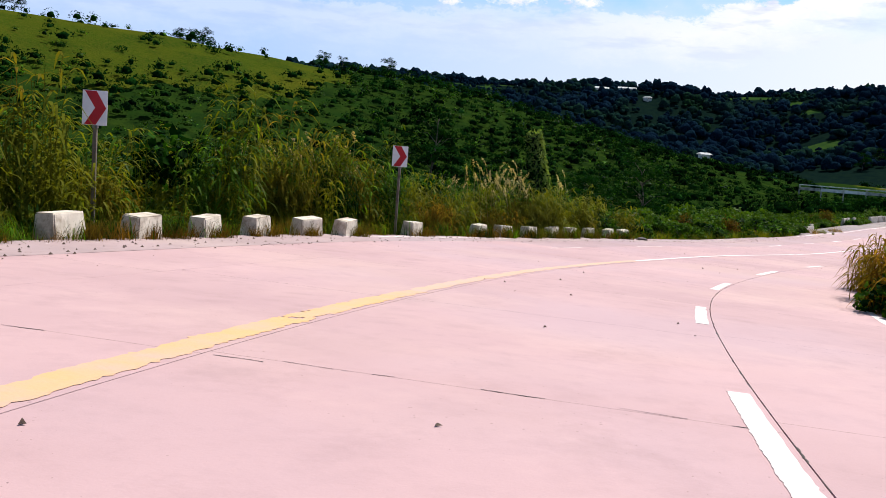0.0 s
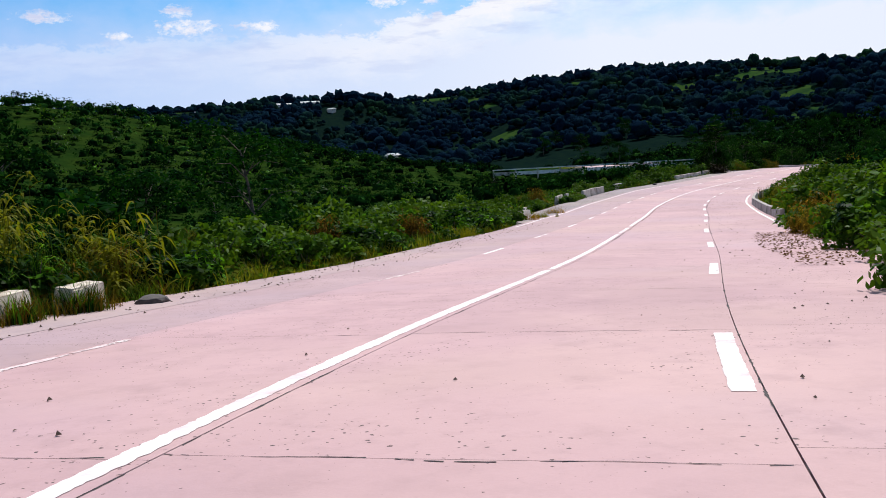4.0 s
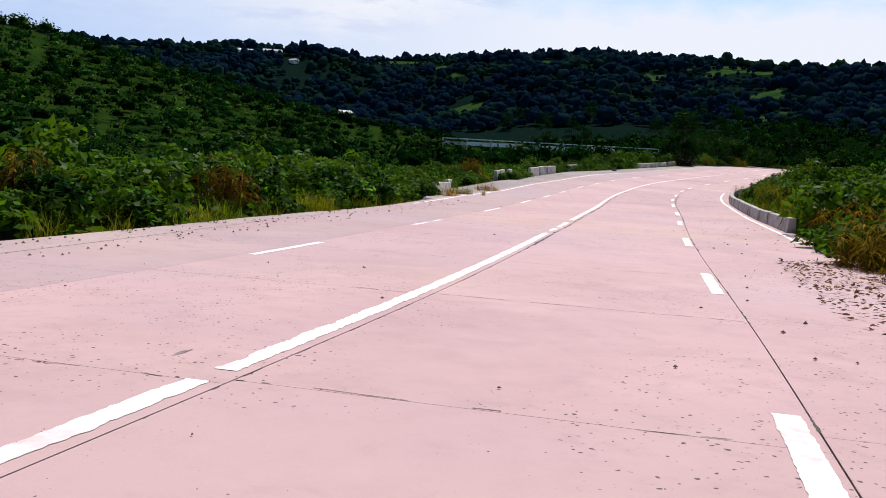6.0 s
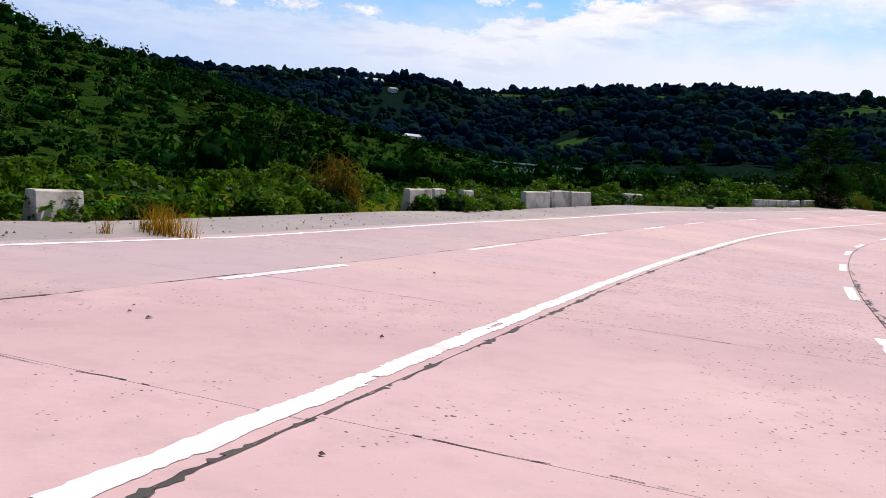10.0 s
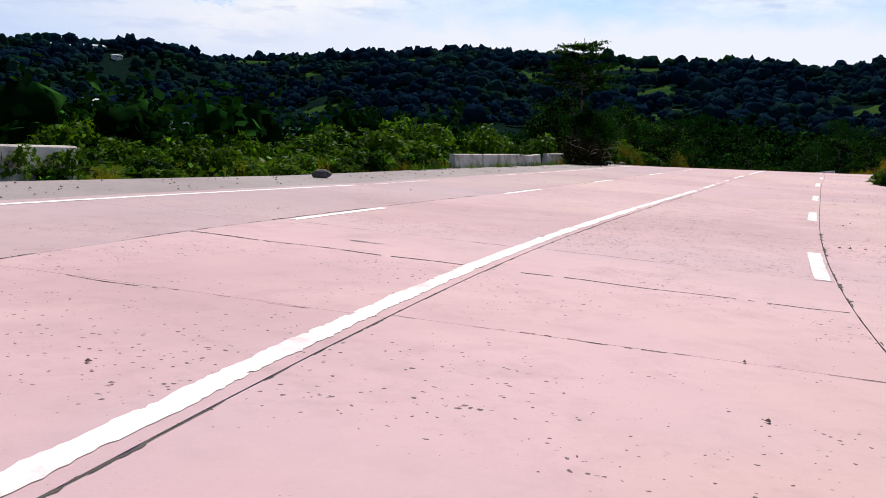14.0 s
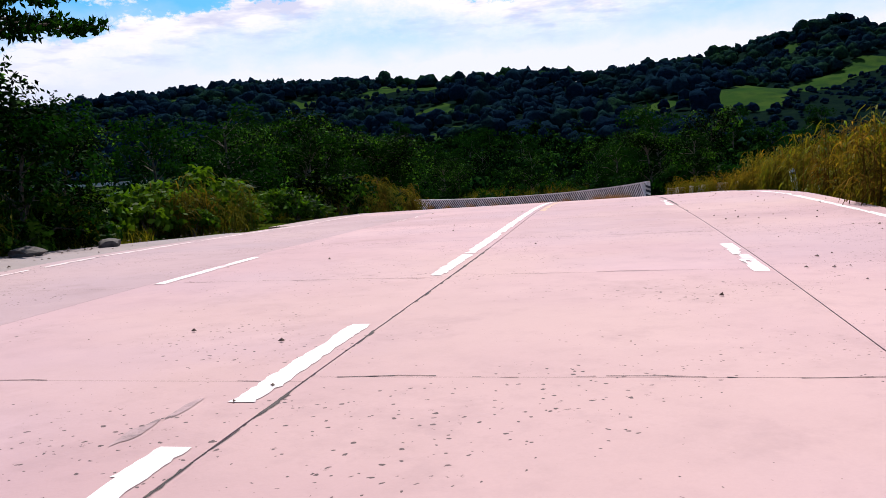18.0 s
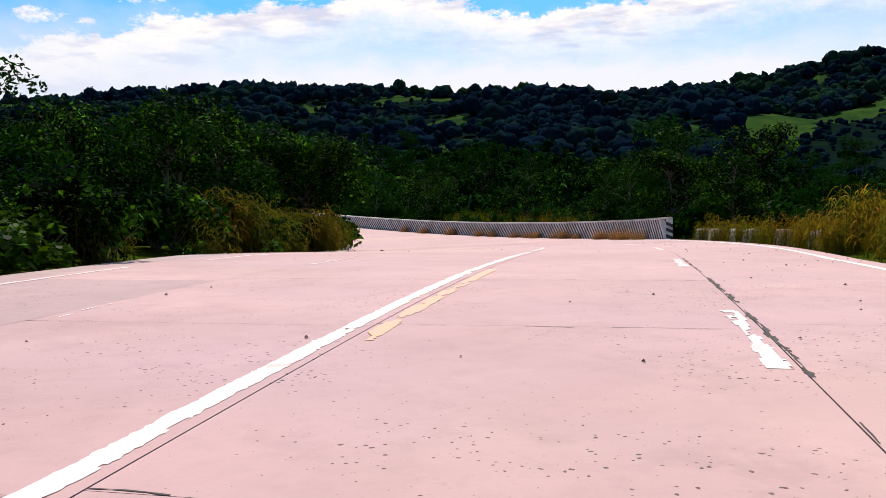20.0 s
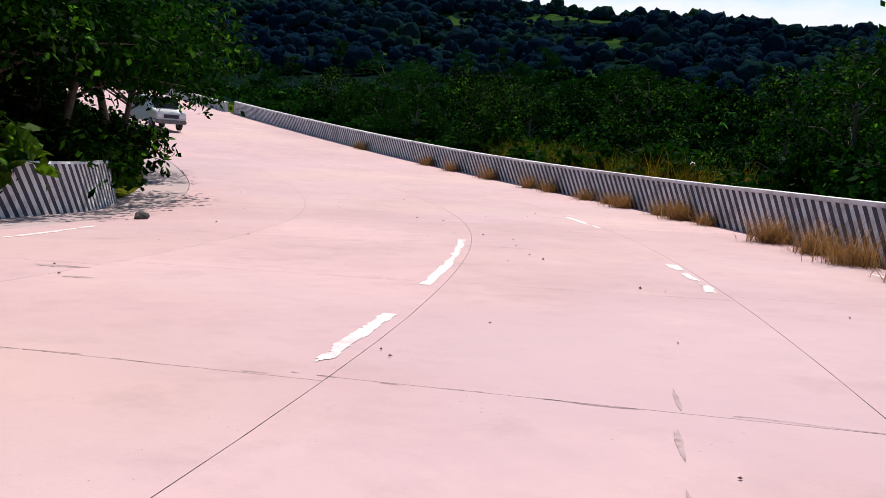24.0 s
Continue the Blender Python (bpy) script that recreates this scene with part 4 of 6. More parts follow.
def striped_barrier(s0, s1, us, h, slant, label, pitch=0.125, dark_end=0, coping=True):
    """A painted barrier cast in lengths, some with a plain coping; its stripes lean one way."""
    t = thing("striped_barrier", place((s0 + s1) / 2, float(np.interp(0.5, np.linspace(0, 1, len(us)), us))), label, "barrier", "striped barriers on the hairpin")
    back = t.matrix_world.inverted()
    n = max(2, int(round((s1 - s0) / (pitch * 16))))
    cuts = np.linspace(s0, s1, n + 1)
    u_at = lambda q: np.interp(q, np.linspace(s0, s1, len(us)), us)
    for a, b in zip(cuts[:-1], cuts[1:]):
        me = wall_mesh(a, b, list(u_at(np.linspace(a, b, 5))), 0, h, 0.30, [BWHITE, BBLACK], 0.04, stripes=(b - a) / 16, slant=slant, seed=int(a), ends=(s0, s1))
        me.transform(back)
        part("panel", me, None, t)
    if coping:
        st = np.linspace(s0 - 0.02, s1 + 0.02, n * 6)
        v, f = ribbon(st, u_at(st) - 0.13, u_at(st) + 0.13, h + 0.04, 0.07)
        me = mesh_of("coping", v, f, BWHITE)
        me.transform(back)
        part("coping", me, None, t, "plain pale coping")
    if dark_end:
        bm = bmesh.new()
        box(bm, (-0.15, -0.02, -0.1), (0.15, 0.0, h), 0.004)
        end = part("end_plate", bm, BWHITE, t, "black and white end face")
        end.matrix_parent_inverse = back
        end.matrix_basis = place(s0, us[0], 0)
        for z in (0.08, 0.36, 0.62):
            bm = bmesh.new()
            q = [bm.verts.new(c) for c in ((-0.15, -0.026, z), (0.15, -0.026, z - 0.12), (0.15, -0.026, z + 0.02), (-0.15, -0.026, z + 0.14))]
            bm.faces.new(q)
            me_ob = part("stripe", bm, BBLACK, t)
            me_ob.matrix_parent_inverse = back
            me_ob.matrix_basis = place(s0, us[0], 0)


STRIPED = "concrete barrier painted in slanted black and white stripes"
striped_barrier(200.8, 266.0, [6.80, 6.66, 6.64, 6.66, 6.67, 6.68, 6.70], 0.92, 1.0, STRIPED, 0.15, dark_end=1)
striped_barrier(267.4, 300.0, [6.4, 6.2], 0.74, 0.30, STRIPED)
striped_barrier(196.6, 202.7, [-9.2, -8.5, -8.05, -7.86], 1.06, -1.35, "taller black and white striped barrier half covered by weeds", 0.27, coping=False)
striped_barrier(202.8, 212.2, [-7.85, -7.5, -7.22, -7.4], 0.96, -1.0, "curved black and white striped barrier under overhanging trees", 0.15, coping=False)

for s, u, lean in ((174.0, 7.7, 4), (177.6, 7.7, -12), (167.2, 7.6, 8)):
    t = thing("marker_post", place(s, u, 0, 8) @ pose(0, 0, 0, lean, lean / 2, 0), "short white concrete marker post leaning in grass", "marker post", "marker posts on the bank")
    bm = bmesh.new()
    box(bm, (-0.08, -0.08, -0.3), (0.08, 0.08, 0.62), 0.015, 0.85)
    part("post", bm, BWHITE, t)
    bm = bmesh.new()
    box(bm, (-0.082, -0.082, 0.40), (0.082, 0.082, 0.48), 0.004, 1.0)
    part("band", bm, BBLACK, t, "dark painted band")

# ---------------------------------------------------------------- plants: shapes to copy


def bush_mesh(seed, n, size, leaf, mat, lumps=7, droop=0.3):
    r = np.random.default_rng(seed)
    ls = [((r.uniform(-0.55, 0.55), r.uniform(-0.55, 0.55), r.uniform(0.25, 0.75)), r.uniform(0.28, 0.5)) for _ in range(lumps)]
    at, out = blobs(r, n, ls, (1, 1, 0.9))
    at *= np.array(size)
    at[:, 2] = np.maximum(at[:, 2], 0.02)
    return mesh_of("leaves", *leaf_quads(at, leaf * r.uniform(0.6, 1.5, n), leaf * r.uniform(0.4, 0.85, n), r, out, droop), mat)


def blades(r, n, spread, height, width, curve=0.5, segs=4):
    """Grass blades: narrow bent strips that taper to a point."""
    root = np.concatenate([r.normal(0, spread, (n, 2)), np.zeros((n, 1))], 1)
    az = r.uniform(0, 2 * np.pi, n)
    out = np.stack([np.cos(az), np.sin(az), np.zeros(n)], -1)
    side = np.stack([-np.sin(az), np.cos(az), np.zeros(n)], -1)
    h = height * r.uniform(0.55, 1.15, n)
    c = curve * r.uniform(0.3, 1.3, n)
    vs = []
    for q in range(segs + 1):
        k = q / segs
        mid = root + out * (h * c * k * k)[:, None] + np.array([0, 0, 1.0]) * (h * (k - 0.35 * c * k ** 3))[:, None]
        w = width * (1 - k) ** 0.7 + 0.001
        vs += [mid - side * w / 2, mid + side * w / 2]
    v = np.stack(vs, 1)
    m = v.shape[1]
    i = (np.arange(n)[:, None] * m + np.arange(0, m - 2, 2)[None]).ravel()
    return v.reshape(-1, 3), np.stack([i, i + 1, i + 3, i + 2], -1)


def plume_pieces(r, n, spread, height):
    """Feathery seed heads on thin stalks, bent one way by the wind."""
    ps = []
    for _ in range(n):
        a = np.array([*r.normal(0, spread, 2), 0])
        b = a + np.array([r.uniform(0.2, 0.6), r.uniform(-0.2, 0.3), height * r.uniform(0.85, 1.15)])
        pts = np.linspace(0, 1, 5)[:, None]
        path = a + (b - a) * pts + np.array([0.25, 0, 0]) * pts ** 3
        v, f = tube(path, np.linspace(0.008, 0.004, 5), 3)
        ps.append((v, f))
        k = 16
        q = r.random(k)[:, None]
        at = b + np.array([0.25, 0, 0]) + np.array([0.22, 0.05, 0.30]) * (q - 0.3) + r.normal(0, 0.018, (k, 3))
        ps.append(leaf_quads(at, 0.16, 0.035, r, np.tile([[0.6, 0.1, 0.8]], (k, 1))))
    return joined(ps)


def tree_meshes(seed, height, spread, n, leaf, mat, lumps=11, trunk=0.14, low=0.35, droop=0.25):
    """A tapered trunk with limbs, and a crown of many leaves gathered round the limbs' ends."""
    r = np.random.default_rng(seed)
    pts = np.linspace(0, 1, 7)[:, None]
    tip = np.array([r.normal(0, 0.06) * height, r.normal(0, 0.06) * height, height * 0.86])
    path = tip * pts + np.array([1, 0.6, 0]) * np.sin(pts * 4 + seed) * 0.03 * height
    path[0, 2] = -0.5
    ps = [tube(path, trunk * np.linspace(1.15, 0.22, 7), 8)]
    ls = []
    for q in range(lumps):
        k = r.uniform(low, 0.98)
        a = np.array([np.interp(k, pts[:, 0], path[:, j]) for j in range(3)])
        az = q * 2.4 + r.uniform(-0.5, 0.5)
        reach = spread * r.uniform(0.55, 1.05) * (1.15 - 0.55 * k)
        b = a + np.array([np.cos(az) * reach, np.sin(az) * reach, height * r.uniform(0.05, 0.18)])
        mid = (a + b) / 2 + np.array([0, 0, 0.06 * height])
        bend = np.stack([a, mid, b])
        ps.append(tube(bend, trunk * np.array([0.42, 0.26, 0.08]) * (1.1 - 0.5 * k), 5))
        ls.append((tuple(b), spread * r.uniform(0.30, 0.52)))
        ls.append((tuple(mid), spread * r.uniform(0.16, 0.3)))
    at, out = blobs(r, n, ls, (1, 1, 0.78))
    v, f = leaf_quads(at, leaf * r.uniform(0.6, 1.5, n), leaf * r.uniform(0.35, 0.75, n), r, out, droop)
    tv, tf = joined(ps)
    return mesh_of("trunk", tv, tf, BARK, smooth=True), mesh_of("crown", v, f, mat)


def plant_tree(kind, x, y, z, turn, scale, label, group="trees in the valley"):
    t = thing("tree", pose(x, y, z, 0, 0, turn), label, "tree", group)
    t.scale = (scale, scale, scale)
    part("trunk", kind[0], None, t)
    part("crown", kind[1], None, t)
    return t


rg = np.random.default_rng(11)
gz = lambda x, y: float(ground_height(np.array([float(x)]), np.array([float(y)]))[0])


def scatter_mesh(name, templates, spots, mats):
    """Joins many turned and scaled copies of small plants into one mesh. spots: x, y, z, scale."""
    ps = []
    for q, (x, y, z, sc) in enumerate(spots):
        v, f = templates[q % len(templates)]
        a = rg.uniform(0, 2 * np.pi)
        c, s = np.cos(a), np.sin(a)
        w = v * np.array([sc, sc, sc * rg.uniform(0.85, 1.15)])
        w = np.stack([w[:, 0] * c - w[:, 1] * s + x, w[:, 0] * s + w[:, 1] * c + y, w[:, 2] + z], -1)
        ps.append((w, f))
    v, f = joined(ps)
    return mesh_of(name, v, f, mats)


def strip(n, s0, s1, u0, u1, sc0=0.8, sc1=1.2):
    """Random spots along the road's side, standing on the ground."""
    s = rg.uniform(s0, s1, n)
    f = rg.random(n)
    ua = np.interp(s, np.linspace(s0, s1, len(u0)), u0) if isinstance(u0, (list, tuple)) else u0
    ub = np.interp(s, np.linspace(s0, s1, len(u1)), u1) if isinstance(u1, (list, tuple)) else u1
    p = on_road(s, ua + (ub - ua) * f)
    z = ground_height(p[:, 0], p[:, 1])
    return [(a, b, c, q) for (a, b), c, q in zip(p[:, :2], z - 0.05, rg.uniform(sc0, sc1, n))]


def stuff(name, me, label, category):
    return tagged(new(name, me), label, category, kind="stuff")


# ---------------------------------------------------------------- roadside grass and reeds
tuft = [blades(np.random.default_rng(q), 40, 0.16, 0.75, 0.024, 0.55, 3) for q in range(4)]
tall = [blades(np.random.default_rng(20 + q), 44, 0.32, 2.2, 0.058, 0.55, 5) for q in range(4)]
wisp = [blades(np.random.default_rng(40 + q), 50, 0.13, 0.62, 0.015, 0.65, 3) for q in range(4)]


def corn_like(seed, stalks, height, spread, leaf=0.62, width=0.062, per=11):
    """Upright canes with long leaves that arch out and hang at the tip."""
    r = np.random.default_rng(seed)
    ps = []
    for _ in range(stalks):
        root = np.array([*r.normal(0, spread, 2), 0.0])
        H = height * r.uniform(0.65, 1.1)
        tip = root + np.array([*r.normal(0, 0.10 * H, 2), H])
        ps.append(tube(np.stack([root, (root + tip) / 2 + r.normal(0, 0.03, 3), tip]), np.array([0.012, 0.009, 0.004]), 3))
        k = r.uniform(0.12, 1.0, per)
        at = root + (tip - root) * k[:, None]
        az = r.uniform(0, 2 * np.pi, per)
        out = np.stack([np.cos(az), np.sin(az), np.zeros(per)], -1)
        side = np.stack([-np.sin(az), np.cos(az), np.zeros(per)], -1) * width
        L = leaf * r.uniform(0.6, 1.25, per)[:, None]
        rise, fall = r.uniform(0.35, 0.8, per)[:, None], r.uniform(0.5, 1.2, per)[:, None]
        rows = []
        for q, w in ((0.0, 0.5), (0.3, 1.0), (0.62, 0.9), (1.0, 0.06)):
            mid = at + out * L * (q * 0.85) + np.array([0, 0, 1.0]) * L * (rise * q - fall * q * q)
            rows += [mid - side * w / 2, mid + side * w / 2]
        v = np.stack(rows, 1)
        i = (np.arange(per)[:, None] * 8 + np.array([0, 2, 4])[None]).ravel()
        ps.append((v.reshape(-1, 3), np.stack([i, i + 1, i + 3, i + 2], -1)))
    return joined(ps)


cane = [corn_like(300 + q, 8, 2.1, 0.34) for q in range(5)]
frond = [corn_like(320 + q, 16, 1.35, 0.26, 0.55, 0.034, 9) for q in range(4)]
dome = [blades(np.random.default_rng(340 + q), 120, 0.15, 0.78, 0.012, 0.75, 3) for q in range(4)]
plumes = [plume_pieces(np.random.default_rng(60 + q), 5, 0.35, 2.5) for q in range(3)]
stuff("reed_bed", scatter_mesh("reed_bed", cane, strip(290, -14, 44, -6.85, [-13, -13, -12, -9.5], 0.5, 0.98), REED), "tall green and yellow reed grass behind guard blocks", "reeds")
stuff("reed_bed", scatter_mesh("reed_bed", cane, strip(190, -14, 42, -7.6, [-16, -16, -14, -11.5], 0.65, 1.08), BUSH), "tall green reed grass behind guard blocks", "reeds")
stuff("reed_plumes", scatter_mesh("reed_plumes", plumes, strip(12, -10, 40, -8.0, -12, 0.65, 0.9), PLUME), "pale feathery seed plumes above the reeds", "reeds")
stuff("dry_reeds", scatter_mesh("dry_reeds", frond, strip(18, 2, 43, -6.8, -8.6, 0.55, 1.0), DRY), "dry yellow grass among the reeds", "grass")
stuff("dry_reeds", scatter_mesh("dry_reeds", frond, strip(14, 24, 44, -6.7, -8.4, 0.6, 1.0), RUSTY), "rusty brown weeds among the reeds", "weeds")
stuff("verge_grass", scatter_mesh("verge_grass", tuft, strip(170, -10, 76, [-6.9, -6.8, -6.1, -6.3], [-8.6, -8.5, -7.5, -7.6], 0.4, 1.0), REED), "green and yellow grass tufts along the verge", "grass")
stuff("shoulder_grass", scatter_mesh("shoulder_grass", wisp, strip(90, 76, 180, [-8.5, -9.0, -9.0, -8.8, -8.0, -7.2], [-9.8, -10.2, -10.4, -10.2, -9.4, -8.6], 0.5, 1.1), DRY), "dry weeds against the shoulder barriers", "grass")
for s, u, n, sc, mats in ((33.6, -7.5, 13, 1.15, RUSTY), (35.2, -7.6, 12, 1.2, REED), (34.4, -8.3, 8, 1.3, REED), (37.6, -7.3, 9, 0.95, RUSTY), (40.6, -7.6, 8, 0.95, REED), (30.2, -7.7, 5, 0.8, RUSTY), (14.5, -7.6, 5, 0.8, DRY)):
    x, y, z = on_road(s, u)
    stuff("reed_clump", scatter_mesh("reed_clump", frond + dome[:1], [(x + rg.normal(0, 0.45), y + rg.normal(0, 0.45), z - 0.1, sc * rg.uniform(0.75, 1.1)) for _ in range(n)], mats),
          "thick clump of yellow and rusty grass behind the guard blocks", "grass")
tall = [corn_like(360 + q, 9, 2.9, 0.30, 0.85, 0.055, 14) for q in range(3)]
for s, u, n, mat in ((19.0, -7.9, 4, REED), (20.6, -8.2, 5, DRY), (22.4, -8.0, 5, REED), (24.2, -8.4, 4, DRY), (26.0, -8.6, 3, REED), (10.0, -8.0, 4, REED), (13.0, -8.3, 4, DRY)):
    x, y, z = on_road(s, u)
    stuff("tall_reeds", scatter_mesh("tall_reeds", tall, [(x + rg.normal(0, 0.4), y + rg.normal(0, 0.4), z - 0.1, rg.uniform(0.75, 1.05)) for _ in range(n)], mat),
          "tall yellow-green reeds towering over the guard blocks", "reeds")
for s, u, n in ((22.8, -8.6, 3), (34.6, -8.6, 5), (33.6, -8.9, 3), (37.2, -8.8, 3), (39.2, -8.6, 2)):
    x, y, z = on_road(s, u)
    stuff("reed_plumes", scatter_mesh("reed_plumes", plumes, [(x + rg.normal(0, 0.4), y + rg.normal(0, 0.4), z - 0.1, rg.uniform(0.75, 0.95)) for _ in range(n)], PLUME),
          "pale feathery seed plumes above a grass clump", "reeds")
for s, u, n in ((82.0, -6.3, 9), (89.0, -6.5, 8), (79.2, -6.35, 5)):
    x, y, z = on_road(s, u)
    stuff("weed_clump", scatter_mesh("weed_clump", wisp, [(x + rg.normal(0, 0.35), y + rg.normal(0, 0.35), z - 0.02, rg.uniform(0.5, 0.9)) for _ in range(n)], DRY),
          "dry brown weed clump growing from the shoulder joint", "weeds")
stuff("bank_grass", scatter_mesh("bank_grass", frond[:2] + tuft, strip(120, 60, 122, 6.75, 10.0, 0.5, 0.95), DRY), "dry yellow grass on the bank", "grass")
stuff("bank_grass", scatter_mesh("bank_grass", frond[:3] + tuft[:2] + dome[:1], strip(150, 136, 196, [6.4, 6.0, 7.2, 7.9], [12, 12, 12, 11], 0.45, 0.9), DRY), "tall yellow grass on the bank above the road", "grass")
stuff("bank_grass", scatter_mesh("bank_grass", tuft, strip(120, 136, 200, [6.6, 6.4, 7.4, 8.0], [14, 14, 13, 12], 0.6, 1.2), REED), "green grass on the bank above the road", "grass")
stuff("barrier_grass", scatter_mesh("barrier_grass", dome, [w for c, n in ((203.3, 5), (205.2, 6), (206.6, 5), (208.2, 4), (211.6, 3), (213.0, 5), (214.4, 3), (216.2, 5), (217.4, 5), (218.8, 4), (221.4, 5), (223.0, 4), (226.4, 5), (229.8, 4), (232.4, 4))
                                                       for w in strip(n, c - 0.28, c + 0.28, 6.1, 6.4, 0.75, 1.3)], TAN), "withered tan grass along the striped barrier", "grass")
stuff("barrier_grass", scatter_mesh("barrier_grass", dome, [(*on_road(q, 6.2), w) for q, w in ((240.0, 0.8), (240.5, 0.9), (241.0, 0.7))], TAN), "withered tan grass tuft at the striped barrier", "grass")
stuff("block_weeds", scatter_mesh("block_weeds", tuft, strip(150, 8, 44, -6.2, -7.0, 0.5, 1.05), REED), "weeds growing round the guard blocks", "weeds")
stuff("block_weeds", scatter_mesh("block_weeds", wisp, strip(60, 8, 44, -6.1, -6.8, 0.5, 1.15), RUSTY), "dry weeds growing round the guard blocks", "weeds")
stuff("block_weeds", scatter_mesh("block_weeds", frond, strip(26, 8, 44, -6.2, -6.7, 0.3, 0.6), REED), "leafy weeds hanging over the guard blocks", "weeds")
stuff("bank_grass", scatter_mesh("bank_grass", frond, strip(34, 56, 76, [6.0, 6.6], [7.6, 8.4], 0.6, 1.0), DRY), "dry yellow grass leaning over the kerb", "grass")
stuff("block_weeds", scatter_mesh("block_weeds", wisp, strip(60, 8, 42, -5.95, -6.15, 0.4, 0.85), RUSTY), "brown weeds before the guard blocks", "weeds")
stuff("bank_grass", scatter_mesh("bank_grass", frond, strip(34, 184, 199, 7.2, 7.9, 0.45, 0.8), DRY), "yellow grass round the guard blocks", "grass")
feet = [(*(float(w) for w in on_road(s, u, -0.06)), rg.uniform(0.35, 0.75)) for s, u in BLOCK_FEET]
stuff("block_weeds", scatter_mesh("block_weeds", wisp + tuft[:2], feet, RUSTY), "brown weeds against the guard blocks", "weeds")
feet = [(*(float(w) for w in on_road(s + rg.uniform(-0.3, 0.3), u + rg.uniform(-0.06, 0.10), -0.06)), rg.uniform(0.55, 0.95)) for s, u in BLOCK_FEET if 27 < s < 44 for _ in range(2)]
for mat, some in ((REED, feet[::2]), (RUSTY, feet[1::2])):
    stuff("block_weeds", scatter_mesh("block_weeds", wisp + tuft, some, mat), "weeds half hiding the guard blocks", "weeds")
stuff("wall_weeds", scatter_mesh("wall_weeds", wisp + tuft[:1], strip(110, 137, 155, -8.15, -8.6, 0.3, 0.8), REED), "weeds at the foot of the low barriers", "weeds")
gv = strip(15000, 38, 178, [-6.7, -6.7, -9.1, -9.2, -9.3, -9.2, -7.8], [-13, -14, -15, -16, -16, -15, -13])
ga = np.array([(x, y, z + 0.05 + rg.uniform(0, 0.35)) for x, y, z, _ in gv])
stuff("ground_creeper", mesh_of("ground_creeper", *leaf_quads(ga, rg.uniform(0.12, 0.30, len(ga)), 0.15, np.random.default_rng(77)), BUSH), "low green creeper covering the verge", "creeper")
gv = strip(7000, 36, 128, [6.9, 7.2, 7.4], [15, 16, 17])
ga = np.array([(x, y, z + 0.05 + rg.uniform(0, 0.35)) for x, y, z, _ in gv])
stuff("ground_creeper", mesh_of("ground_creeper", *leaf_quads(ga, rg.uniform(0.12, 0.30, len(ga)), 0.15, np.random.default_rng(78)), BUSH), "low green creeper covering the bank", "creeper")
stuff("mound_grass", scatter_mesh("mound_grass", dome, strip(44, 217, 230, 8.2, 11.5, 1.7, 2.7), RUSTY), "brown grassy mound behind the striped barrier", "grass")
stuff("kerb_grass", scatter_mesh("kerb_grass", frond, strip(20, 18.5, 27, [6.1, 5.8], [7.6, 7.4], 0.75, 1.25), DRY), "tall dry grass bending over the kerb line", "grass")
stuff("kerb_grass", scatter_mesh("kerb_grass", cane, strip(12, 18.5, 28, [6.3, 6.0], [7.8, 7.6], 0.6, 0.9), REED), "green reed grass beside the kerb line", "grass")
stuff("bank_weeds", scatter_mesh("bank_weeds", frond, strip(24, 139, 163, [5.6, 5.5, 5.8], [8.5, 8.5, 9.0], 0.6, 1.1), RUSTY), "rusty weeds leaning over the outer lane", "weeds")
stuff("bank_weeds", scatter_mesh("bank_weeds", frond + tuft, strip(30, 139, 161, [5.5, 5.5, 5.9], [8.0, 8.0, 8.6], 0.4, 0.8), REED), "yellow grass leaning over the outer lane", "weeds")
for mat, n, label in ((DRY, 70, "tall golden grass covering the bank"), (RUSTY, 26, "rusty seed grass on the bank"), (REED, 26, "green grass among the golden grass on the bank")):
    stuff("bank_grass", scatter_mesh("bank_grass", frond, strip(n, 156, 190, [6.3, 6.8, 7.6, 8.0], [9.5, 10, 10, 9.8], 0.7, 1.25), mat), label, "grass")
stuff("kerb_grass", scatter_mesh("kerb_grass", tuft, strip(26, 9, 20, 6.8, 8.5, 0.7, 1.3), DRY), "dry grass spilling over the kerb", "grass")
stuff("thicket_grass", scatter_mesh("thicket_grass", frond, strip(15, 177, 197.5, [-6.7, -7.2, -8.6], [-8.2, -8.6, -9.6], 0.75, 1.35), RUSTY), "dry brown reed grass before the thicket", "grass")
stuff("thicket_grass", scatter_mesh("thicket_grass", frond, strip(11, 192.5, 197.4, [-7.0, -7.7], [-8.2, -9.0], 0.9, 1.35), RUSTY), "rusty reed grass hiding the start of the barrier", "grass")
for s, u, n in ((184.6, -7.9, 3), (185.6, -8.0, 5), (191.0, -8.1, 2), (194.2, -8.0, 5), (196.6, -8.3, 10), (198.0, -8.5, 7)):
    x, y, z = on_road(s, u)
    stuff("thicket_clump", scatter_mesh("thicket_clump", frond + dome[:1], [(x + rg.normal(0, 0.35), y + rg.normal(0, 0.35), z - 0.1, rg.uniform(0.85, 1.3)) for _ in range(n)], RUSTY),
          "tall rusty grass clump before the dark thicket", "grass")
stuff("thicket_grass", scatter_mesh("thicket_grass", frond, strip(12, 158, 175, [-8.6, -7.3], [-11, -9.5], 0.7, 1.1), RUSTY), "dry grass between roadside shrubs", "grass")

